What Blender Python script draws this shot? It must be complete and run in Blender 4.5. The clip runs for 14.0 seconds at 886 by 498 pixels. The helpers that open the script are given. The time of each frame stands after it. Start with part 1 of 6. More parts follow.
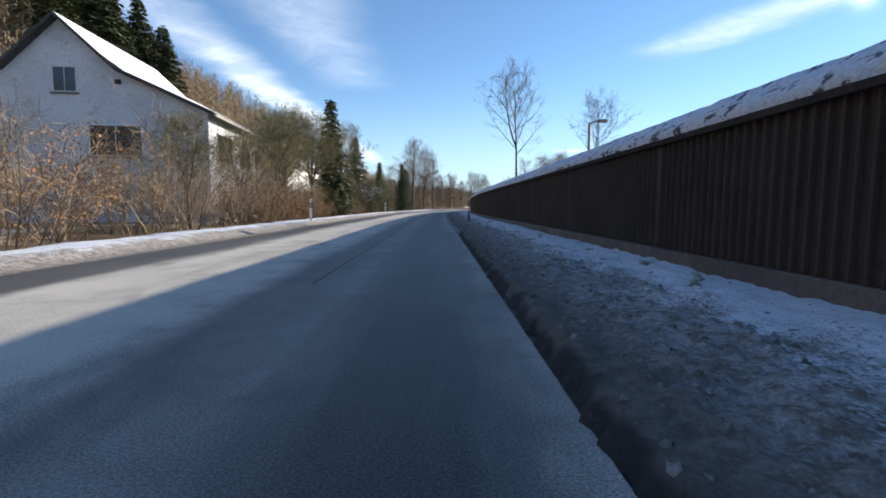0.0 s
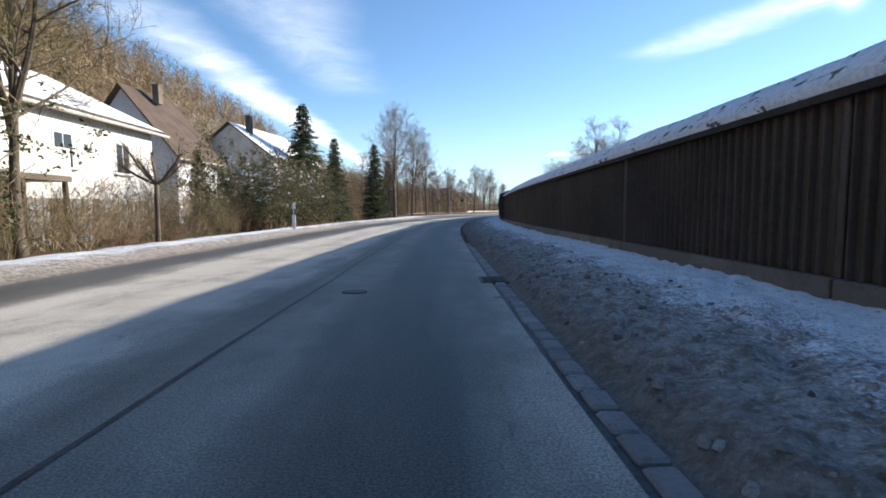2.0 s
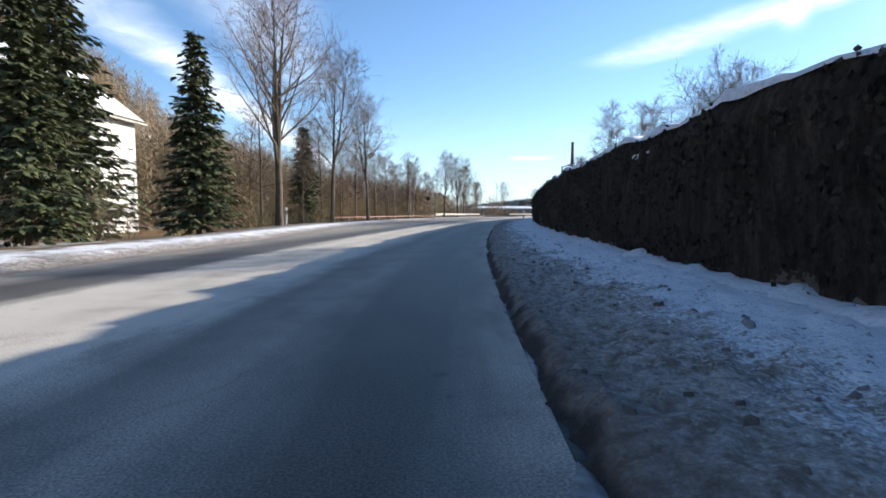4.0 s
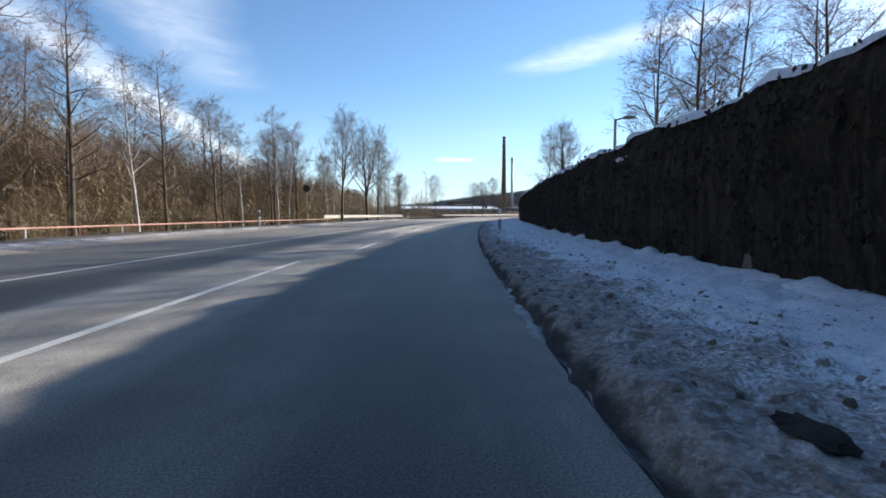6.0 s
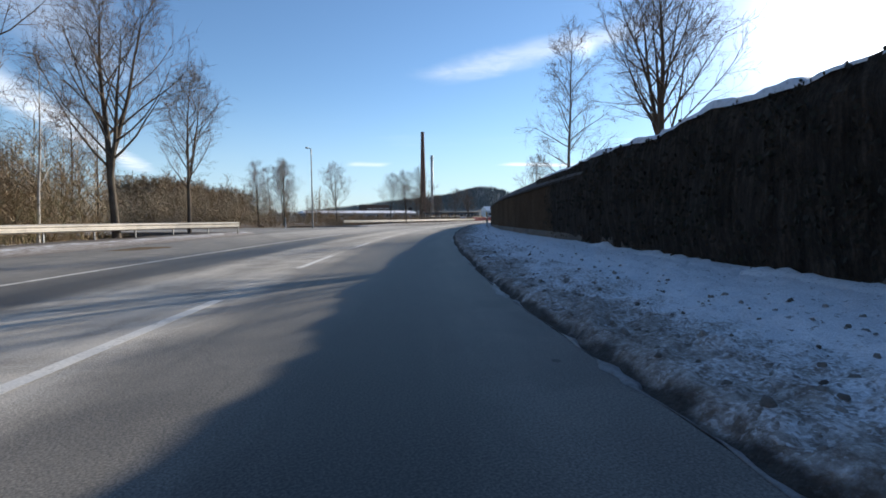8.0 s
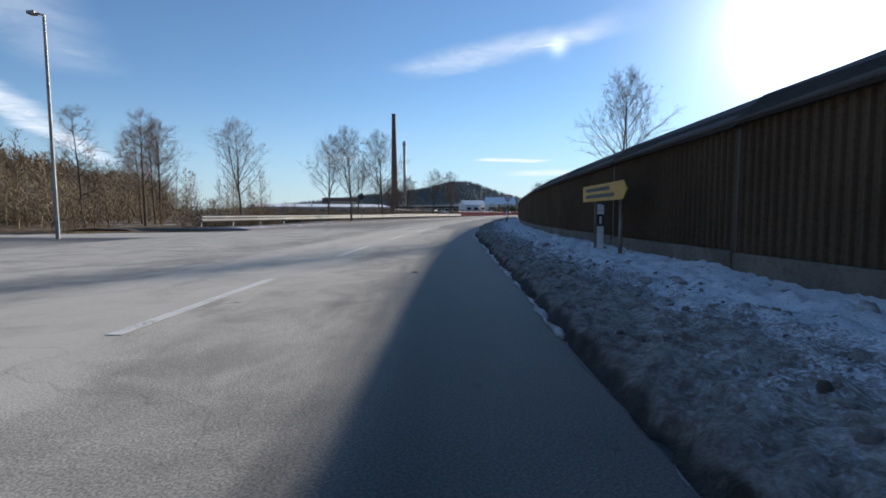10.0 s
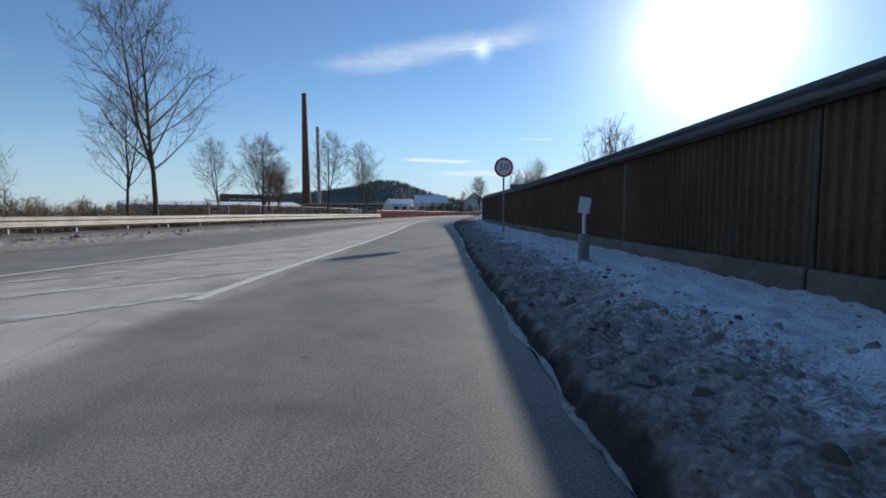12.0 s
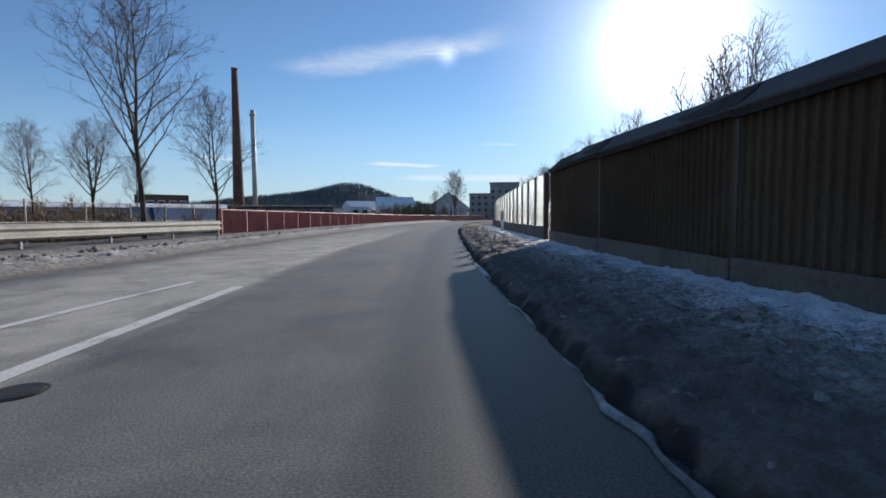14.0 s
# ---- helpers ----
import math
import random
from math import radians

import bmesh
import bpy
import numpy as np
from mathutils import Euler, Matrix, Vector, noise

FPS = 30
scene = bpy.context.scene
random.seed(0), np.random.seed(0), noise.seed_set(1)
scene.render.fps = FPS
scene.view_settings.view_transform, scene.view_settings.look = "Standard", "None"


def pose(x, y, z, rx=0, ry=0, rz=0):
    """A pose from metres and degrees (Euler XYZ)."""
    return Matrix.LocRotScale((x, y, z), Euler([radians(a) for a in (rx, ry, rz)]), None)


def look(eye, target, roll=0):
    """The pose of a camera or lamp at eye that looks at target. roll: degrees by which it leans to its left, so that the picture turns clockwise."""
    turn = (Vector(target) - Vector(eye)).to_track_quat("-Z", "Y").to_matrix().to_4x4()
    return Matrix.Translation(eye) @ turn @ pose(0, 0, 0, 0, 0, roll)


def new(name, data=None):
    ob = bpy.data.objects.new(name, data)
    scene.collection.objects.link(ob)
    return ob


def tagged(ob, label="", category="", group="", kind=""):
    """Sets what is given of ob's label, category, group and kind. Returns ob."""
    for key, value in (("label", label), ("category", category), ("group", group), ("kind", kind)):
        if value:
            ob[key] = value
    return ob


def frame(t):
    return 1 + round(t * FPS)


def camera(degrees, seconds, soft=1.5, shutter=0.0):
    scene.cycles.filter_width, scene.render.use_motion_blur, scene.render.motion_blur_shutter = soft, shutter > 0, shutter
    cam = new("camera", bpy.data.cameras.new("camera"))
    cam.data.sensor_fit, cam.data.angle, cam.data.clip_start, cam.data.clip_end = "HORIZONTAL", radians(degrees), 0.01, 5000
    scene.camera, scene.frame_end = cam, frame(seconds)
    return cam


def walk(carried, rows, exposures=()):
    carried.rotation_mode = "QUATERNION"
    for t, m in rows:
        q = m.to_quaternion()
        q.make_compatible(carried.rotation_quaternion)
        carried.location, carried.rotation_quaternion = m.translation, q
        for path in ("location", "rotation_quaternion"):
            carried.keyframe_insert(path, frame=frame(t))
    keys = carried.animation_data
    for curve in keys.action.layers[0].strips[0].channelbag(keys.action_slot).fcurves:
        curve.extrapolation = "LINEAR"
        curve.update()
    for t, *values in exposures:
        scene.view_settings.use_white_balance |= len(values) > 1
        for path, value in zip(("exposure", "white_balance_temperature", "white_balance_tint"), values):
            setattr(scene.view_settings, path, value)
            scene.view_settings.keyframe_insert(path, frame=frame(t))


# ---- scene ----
# The camera rides low along the right-hand lane of a valley road in winter.
cam = camera(85.38, 14.0, soft=1.7)
PATH = [
    (0, (-0.793, 0.092, 0.816), (-0.748, 2.083, 0.639), 0.5),
    (0.5, (-0.643, 7.946, 0.817), (-0.571, 9.937, 0.64), -0.1),
    (1, (-0.513, 15.779, 0.821), (-0.467, 17.771, 0.647), 0.3),
    (1.5, (-0.557, 23.284, 0.833), (-0.478, 25.276, 0.673), 0.5),
    (2, (-0.5, 30.768, 0.819), (-0.435, 32.76, 0.66), -0.3),
    (2.2, (-0.355, 33.799, 0.813), (-0.272, 35.791, 0.652), -0.2),
    (4.3, (2.078, 65.82, 0.819), (2.345, 67.797, 0.67), 0.1),
    (4.5, (2.51, 68.872, 0.82), (2.824, 70.841, 0.666), -0.0),
    (5, (4.041, 76.52, 0.82), (4.445, 78.473, 0.677), -0.2),
    (5.5, (5.759, 84.218, 0.82), (6.204, 86.163, 0.68), 0.1),
    (6, (7.597, 91.974, 0.821), (8.11, 93.902, 0.676), -0.1),
    (6.5, (9.742, 99.766, 0.818), (10.301, 101.681, 0.682), 0.4),
    (7, (12.172, 107.654, 0.832), (12.825, 109.539, 0.694), 0.0),
    (7.5, (14.61, 115.355, 0.826), (15.25, 117.245, 0.693), 0.7),
    (8, (17.346, 123.024, 0.829), (18.19, 124.834, 0.703), -0.5),
    (8.2, (18.551, 125.847, 0.822), (19.44, 127.634, 0.694), 0.0),
    (10.3, (31.695, 153.147, 0.818), (32.657, 154.894, 0.666), -0.5),
    (10.5, (33.055, 155.717, 0.818), (34.059, 157.44, 0.668), -0.6),
    (11, (36.782, 162.085, 0.828), (37.911, 163.729, 0.675), -0.3),
    (11.5, (41.036, 168.361, 0.825), (42.12, 170.035, 0.677), 0.3),
    (12, (45.468, 174.873, 0.807), (46.658, 176.474, 0.658), -0.2),
    (12.5, (49.957, 181.008, 0.81), (51.15, 182.606, 0.67), -0.1),
    (12.7, (51.772, 183.466, 0.817), (52.957, 185.071, 0.678), -0.4),
    (13, (54.575, 187.224, 0.821), (55.794, 188.803, 0.685), -0.1),
    (13.5, (59.213, 193.645, 0.829), (60.511, 195.16, 0.694), 0.5),
    (14, (63.971, 200.081, 0.833), (65.272, 201.594, 0.7), -0.3),
]
EXPOSURES = [(0, 0.7, 6150, 10), (0.6, 0.88, 6250, 10), (1.0, 0.95, 6250, 10), (2.2, 0.9, 6250, 10), (4.3, 0.95, 6250, 10), (5.0, 0.75, 6200, 10), (5.5, 0.7, 6200, 10), (6.5, 0.72, 6200, 10), (7.5, 0.5, 6250, 10), (10.3, 0.12, 6050, 10), (12.0, -0.02, 5980, 10), (13.0, 0.02, 5950, 10), (14.0, -0.06, 5950, 10)]
walk(cam, [(t, look(eye, target, roll)) for t, eye, target, roll in PATH], EXPOSURES)

# ---------------------------------------------------------------- daylight
SUN_AZ, SUN_EL = radians(65.5), radians(17.7)      # azimuth clockwise from +y
SUN_DIR = Vector((math.sin(SUN_AZ) * math.cos(SUN_EL), math.cos(SUN_AZ) * math.cos(SUN_EL), math.sin(SUN_EL)))
sun_data = bpy.data.lights.new("sun", "SUN")
sun_data.energy, sun_data.angle, sun_data.color = 5.0, radians(0.6), (1.0, 0.89, 0.74)
sun = new("sun", sun_data)
sun.matrix_world = look(SUN_DIR * 300, (0, 0, 0))


class Net:
    """A short hand for shader nodes."""

    def __init__(self, tree):
        self.tree = tree

    def node(self, kind):
        return self.tree.nodes.new(kind)

    def link(self, a, b):
        self.tree.links.new(a, b)

    def put(self, socket, value):
        if isinstance(value, bpy.types.NodeSocket):
            self.link(value, socket)
        elif value is not None:
            socket.default_value = value

    def math(self, op, a, b=None, c=None, clamp=False):
        n = self.node("ShaderNodeMath")
        n.operation, n.use_clamp = op, clamp
        for i, v in enumerate((a, b, c)):
            self.put(n.inputs[i], v)
        return n.outputs[0]

    def vec(self, op, a, b=None):
        n = self.node("ShaderNodeVectorMath")
        n.operation = op
        self.put(n.inputs[0], a)
        self.put(n.inputs[1], b)
        return n.outputs["Value"] if op in ("DOT_PRODUCT", "LENGTH") else n.outputs[0]

    def mix(self, f, a, b):
        n = self.node("ShaderNodeMix")
        n.data_type = "RGBA"
        self.put(n.inputs[0], f)
        self.put(n.inputs[6], a)
        self.put(n.inputs[7], b)
        return n.outputs[2]

    def noise(self, vector, scale, detail=4.0, rough=0.55, distort=0.0):
        n = self.node("ShaderNodeTexNoise")
        if vector is not None:
            self.link(vector, n.inputs["Vector"])
        n.inputs["Scale"].default_value, n.inputs["Detail"].default_value = scale, detail
        n.inputs["Roughness"].default_value, n.inputs["Distortion"].default_value = rough, distort
        return n.outputs[0]

    def smooth(self, value, lo, hi, a=0.0, b=1.0):
        n = self.node("ShaderNodeMapRange")
        n.interpolation_type = "SMOOTHSTEP"
        self.put(n.inputs[0], value)
        if lo > hi:
            lo, hi, a, b = hi, lo, b, a
        for i, v in enumerate((lo, hi, a, b)):
            n.inputs[i + 1].default_value = v
        return n.outputs[0]

    def ramp(self, value, stops):
        n = self.node("ShaderNodeValToRGB")
        self.put(n.inputs[0], value)
        ramp = n.color_ramp
        while len(ramp.elements) < len(stops):
            ramp.elements.new(0.5)
        for e, (at, col) in zip(ramp.elements, stops):
            e.position, e.color = at, (*col, 1.0) if len(col) == 3 else col
        return n.outputs[0]


world = bpy.data.worlds.new("winter_sky")
scene.world = world
world.use_nodes = True
world.node_tree.nodes.clear()
w = Net(world.node_tree)
sky = w.node("ShaderNodeTexSky")
sky.sky_type, sky.sun_disc, sky.sun_elevation, sky.sun_rotation = "NISHITA", False, SUN_EL, SUN_AZ
sky.altitude, sky.air_density, sky.dust_density, sky.ozone_density = 350.0, 1.0, 0.05, 3.0
way = w.vec("NORMALIZE", w.node("ShaderNodeTexCoord").outputs["Generated"])
parts = w.node("ShaderNodeSeparateXYZ")
w.link(way, parts.inputs[0])
high = w.math("MAXIMUM", parts.outputs[2], 0.02)
flat = w.node("ShaderNodeCombineXYZ")               # the sky laid out as a level cloud sheet
w.link(w.math("DIVIDE", parts.outputs[0], high), flat.inputs[0])
w.link(w.math("DIVIDE", parts.outputs[1], high), flat.inputs[1])
sheet = flat.outputs[0]


def on_sheet(az, el):
    a, e = radians(az), math.tan(radians(el))
    return Vector((math.sin(a) / e, math.cos(a) / e, 0))


def streak(p, q, wide, dense, soft=0.5, grain=1.2):
    """A band of cirrus from p to q on the cloud sheet."""
    along = (q - p).normalized()
    across = Vector((-along.y, along.x, 0))
    rel = w.vec("SUBTRACT", sheet, tuple(p))
    t = w.math("DIVIDE", w.vec("DOT_PRODUCT", rel, tuple(along)), (q - p).length)
    wob = w.noise(sheet, grain, 5.0, 0.6, 0.4)
    d = w.math("ABSOLUTE", w.math("ADD", w.vec("DOT_PRODUCT", rel, tuple(across)), w.math("MULTIPLY", w.math("SUBTRACT", wob, 0.5), wide * 1.3)))
    side = w.smooth(d, wide, wide * (1 - soft) * 0.4)
    ends = w.math("MULTIPLY", w.smooth(t, 0.0, 0.25), w.smooth(t, 1.0, 0.75))
    fibre = w.smooth(w.noise(sheet, grain * 2.5, 6.0, 0.65, 0.8), 0.3, 0.7, 0.45, 1.0)
    return w.math("MULTIPLY", w.math("MULTIPLY", side, ends), w.math("MULTIPLY", fibre, dense))


cloud = None
for p, q, wide, dense, soft, grain in (
    (on_sheet(-46, 26), on_sheet(-6, 4.6), 0.33, 0.85, 0.8, 1.0),
    (on_sheet(-28, 32), on_sheet(-8, 12.5), 0.4, 0.3, 0.9, 0.8),
    (on_sheet(22, 15.5), on_sheet(52, 20.0), 0.26, 0.5, 0.8, 1.2),
    (on_sheet(34, 18.1), on_sheet(42.5, 18.4), 0.06, 0.7, 0.8, 2.0),
    (on_sheet(31.5, 6.4), on_sheet(41, 5.9), 0.42, 1.0, 0.5, 0.5),
    (on_sheet(34, 4.7), on_sheet(54, 4.2), 1.6, 0.8, 0.8, 0.4),
    (on_sheet(13.5, 6.4), on_sheet(19, 6.3), 0.5, 0.6, 0.8, 0.5),
    (on_sheet(45, 8.5), on_sheet(50, 8.3), 0.16, 0.55, 0.8, 0.8),
):
    band = streak(p, q, wide, dense, soft, grain)
    cloud = band if cloud is None else w.math("MAXIMUM", cloud, band)
veil = w.math("MULTIPLY", w.smooth(w.noise(sheet, 0.55, 6.0, 0.62, 0.7), 0.55, 0.9), 0.10)
cloud = w.math("MAXIMUM", cloud, veil)
near_sun = w.math("MAXIMUM", w.vec("DOT_PRODUCT", way, tuple(SUN_DIR)), 0.0)
SUNDOG = Vector((math.sin(radians(41.3)) * math.cos(radians(18.1)), math.cos(radians(41.3)) * math.cos(radians(18.1)), math.sin(radians(18.1))))
sundog = w.math("MULTIPLY", w.math("POWER", w.math("MAXIMUM", w.vec("DOT_PRODUCT", way, tuple(SUNDOG)), 0.0), 9000.0), 0.45)
glow = w.math("ADD", w.math("MULTIPLY", w.math("POWER", near_sun, 320.0), 2.5), w.math("MULTIPLY", w.math("POWER", near_sun, 60.0), 0.75))
glow = w.math("ADD", glow, sundog)
haze = w.node("ShaderNodeMix")
haze.data_type, haze.blend_type = "RGBA", "ADD"
haze.inputs[0].default_value = 1.0
SKY_GAIN = 0.118
gain = w.vec("MULTIPLY", sky.outputs[0], (SKY_GAIN * 0.96, SKY_GAIN, SKY_GAIN * 1.03))
mist = w.math("MULTIPLY", w.math("POWER", w.smooth(parts.outputs[2], 0.30, -0.02), 1.8), 0.66)
misty = w.mix(mist, gain, (0.44, 0.565, 0.69, 1.0))
clouded = w.mix(cloud, misty, (0.92, 0.94, 0.97, 1.0))
w.link(clouded, haze.inputs[6])
tint = w.node("ShaderNodeCombineXYZ")
for i, k in enumerate((1.0, 0.96, 0.88)):
    w.link(w.math("MULTIPLY", glow, k), tint.inputs[i])
w.link(tint.outputs[0], haze.inputs[7])
back = w.node("ShaderNodeBackground")
w.link(haze.outputs[2], back.inputs[0])
back.inputs[1].default_value = 1.0
w.link(back.outputs[0], w.node("ShaderNodeOutputWorld").inputs[0])


# ---------------------------------------------------------------- materials
def begin(name, rough=0.8, metal=0.0, spec=0.35):
    m = bpy.data.materials.new(name)
    m.use_nodes = True
    net = Net(m.node_tree)
    b = m.node_tree.nodes["Principled BSDF"]
    b.inputs["Roughness"].default_value, b.inputs["Metallic"].default_value = rough, metal
    b.inputs["Specular IOR Level"].default_value = spec
    net.place = net.node("ShaderNodeNewGeometry").outputs["Position"]
    return m, net, b


def bumped(net, b, height, strength, distance):
    n = net.node("ShaderNodeBump")
    n.inputs["Strength"].default_value, n.inputs["Distance"].default_value = strength, distance
    net.link(height, n.inputs["Height"])
    net.link(n.outputs[0], b.inputs["Normal"])


def surface(name, c1, c2, coarse=0.6, fine=9.0, rough=0.8, metal=0.0, bump=0.4, depth=0.01, stain=None, vary=0.0, spec=0.35):
    """A plain surface with stains at a coarse scale and grain at a fine one; vary: how far single pieces differ."""
    m, net, b = begin(name, rough, metal, spec)
    big, small = net.noise(net.place, coarse, 4.0), net.noise(net.place, fine, 5.0, 0.65)
    col = net.mix(net.smooth(big, 0.35, 0.65), (*c1, 1), (*c2, 1))
    dark = net.mix(0.35, col, (0.0, 0.0, 0.0, 1))
    col = net.mix(net.smooth(small, 0.45, 0.75), col, dark)
    if stain:
        col = net.mix(net.math("MULTIPLY", net.smooth(net.noise(net.place, coarse * 2.7, 6.0, 0.7), 0.55, 0.72), 0.7), col, (*stain, 1))
    if vary:
        info = net.node("ShaderNodeObjectInfo").outputs["Random"]
        col = net.mix(net.math("MULTIPLY", info, vary), col, (*(v * 0.45 for v in c1), 1))
    net.link(col, b.inputs["Base Color"])
    net.link(net.smooth(small, 0.2, 0.8, max(rough - 0.12, 0.05), min(rough + 0.12, 1.0)), b.inputs["Roughness"])
    bumped(net, b, small, bump, depth)
    return m


def islands(name, cols, rough=0.85, fine=20.0):
    """For joined small pieces, each of its own shade."""
    m, net, b = begin(name, rough)
    pick = net.node("ShaderNodeNewGeometry").outputs["Random Per Island"]
    col = net.ramp(pick, [(i / (len(cols) - 1), c) for i, c in enumerate(cols)])
    grain = net.noise(net.place, fine, 3.0)
    col = net.mix(net.smooth(grain, 0.4, 0.8, 0.0, 0.5), col, (*(v * 0.4 for v in cols[0]), 1))
    net.link(col, b.inputs["Base Color"])
    return m


def road_material():
    """Salted winter asphalt: u runs along the road, v across it, in metres from the right-hand track."""
    m, net, b = begin("salted_asphalt", 0.75, 0.0, 0.2)
    uv = net.node("ShaderNodeUVMap").outputs[0]
    sep = net.node("ShaderNodeSeparateXYZ")
    net.link(uv, sep.inputs[0])
    u, v = sep.outputs[0], sep.outputs[1]
    stretch = net.vec("MULTIPLY", uv, (0.16, 1.6, 1.0))
    wob = net.noise(stretch, 1.0, 4.0, 0.6)
    lane = net.math("ADD", v, net.math("MULTIPLY", net.math("SUBTRACT", wob, 0.5), 0.9))
    at = net.math("DIVIDE", net.math("ADD", lane, 12.0), 15.0)

    def x(r):
        return (r + 12.0) / 15.0

    salt = net.ramp(at, [(x(-12), (0.30,) * 3), (x(-7), (0.45,) * 3), (x(-5.4), (0.3,) * 3), (x(-4.7), (0.04,) * 3), (x(-4.1), (0.10,) * 3), (x(-3.6), (0.9,) * 3),
                         (x(-2.9), (0.65,) * 3), (x(-2.2), (0.95,) * 3), (x(-1.55), (0.2,) * 3), (x(-0.95), (0.36,) * 3), (x(-0.45), (0.07,) * 3), (x(-0.05), (0.03,) * 3),
                         (x(0.22), (0.22,) * 3), (x(0.55), (0.50,) * 3)])
    fine = net.noise(net.place, 85.0, 4.0, 0.7)
    patch = net.noise(net.place, 1.3, 5.0, 0.65, 0.5)
    dull = net.math("MULTIPLY", net.smooth(u, 84.0, 94.0), net.smooth(u, 120.0, 104.0, 0.35, 1.0))
    salt = net.math("MULTIPLY", salt, net.math("SUBTRACT", 1.0, net.math("MULTIPLY", dull, 0.42)))
    right = net.math("MULTIPLY", net.smooth(u, 92.0, 108.0), net.smooth(lane, -1.5, -0.8))
    salt = net.math("MULTIPLY", salt, net.math("SUBTRACT", 1.0, net.math("MULTIPLY", right, 0.6)))
    mid_way = net.math("MULTIPLY", net.smooth(u, 140.0, 160.0), net.smooth(u, 187.0, 175.0))
    # This salt stops at the wall's shadow edge, painting the sunlit lane lighter.
    salt = net.math("ADD", net.math("MULTIPLY", salt, net.smooth(u, 140.0, 172.0, 1.0, 0.75)), net.math("MULTIPLY", net.math("MULTIPLY", mid_way, 0.64), net.smooth(lane, 0.1, -0.7)))
    hatch = net.math("MULTIPLY", net.smooth(u, 176.0, 186.0), net.math("MULTIPLY", net.smooth(u, 262.0, 226.0), net.math("MULTIPLY", net.smooth(lane, -2.0, -2.4), net.smooth(lane, -5.8, -4.6))))
    last = net.smooth(u, 178.0, 190.0)
    salt = net.math("ADD", net.math("MULTIPLY", salt, net.math("SUBTRACT", 1.0, net.math("MULTIPLY", last, 0.92))), net.math("ADD", net.math("MULTIPLY", hatch, 0.5), net.math("SUBTRACT", net.math("MULTIPLY", last, 0.37), net.smooth(u, 209.0, 220.0, 0.0, 0.12))))
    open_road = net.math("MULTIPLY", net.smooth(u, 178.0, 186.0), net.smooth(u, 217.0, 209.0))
    # Wall shade along the kerb, put into the colour by thinning the salt.
    kerb_shade = net.math("MULTIPLY", net.math("SUBTRACT", net.smooth(u, 145.0, 165.0), open_road), net.smooth(lane, -0.7, -0.1))
    salt = net.math("MULTIPLY", salt, net.math("SUBTRACT", 1.0, net.math("MULTIPLY", kerb_shade, 0.88)))
    salt = net.math("MULTIPLY", salt, net.smooth(u, 150.0, 120.0, 1.0, 1.3))
    blotch = net.noise(net.vec("MULTIPLY", uv, (0.45, 1.1, 1.0)), 1.0, 7.0, 0.72, 0.3)
    amount = net.math("MULTIPLY", salt, net.smooth(patch, 0.3, 0.66, 0.68, 1.12))
    amount = net.math("MULTIPLY", amount, net.smooth(blotch, 0.33, 0.5, 0.72, 1.08))
    amount = net.math("MULTIPLY", amount, net.smooth(fine, 0.34, 0.66, 0.55, 1.3), clamp=True)
    stone = net.mix(net.smooth(fine, 0.35, 0.7), (0.034, 0.036, 0.038, 1), (0.118, 0.111, 0.101, 1))
    col = net.mix(amount, stone, (0.68, 0.622, 0.535, 1))
    speck = net.noise(net.place, 3.7, 2.0, 0.5)
    grain = net.noise(net.place, 120.0, 3.0, 0.7)
    col = net.mix(net.smooth(grain, 0.35, 0.65, 0.36, 0.0), col, (0.03, 0.03, 0.03, 1))
    col = net.mix(net.smooth(speck, 0.74, 0.78, 0.0, 0.7), col, (0.05, 0.048, 0.045, 1))
    crack = net.node("ShaderNodeTexVoronoi")
    crack.feature = "DISTANCE_TO_EDGE"
    net.link(net.vec("ADD", net.vec("MULTIPLY", uv, (0.35, 0.6, 1)), net.noise(net.place, 0.9, 3.0)), crack.inputs["Vector"])
    crack.inputs["Scale"].default_value = 0.5
    col = net.mix(net.smooth(crack.outputs[0], 0.004, 0.0, 0.0, 0.18), col, (0.05, 0.05, 0.05, 1))
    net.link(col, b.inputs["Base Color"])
    net.link(net.smooth(amount, 0.0, 0.7, 0.55, 0.95), b.inputs["Roughness"])
    bumped(net, b, fine, 0.2, 0.005)
    return m


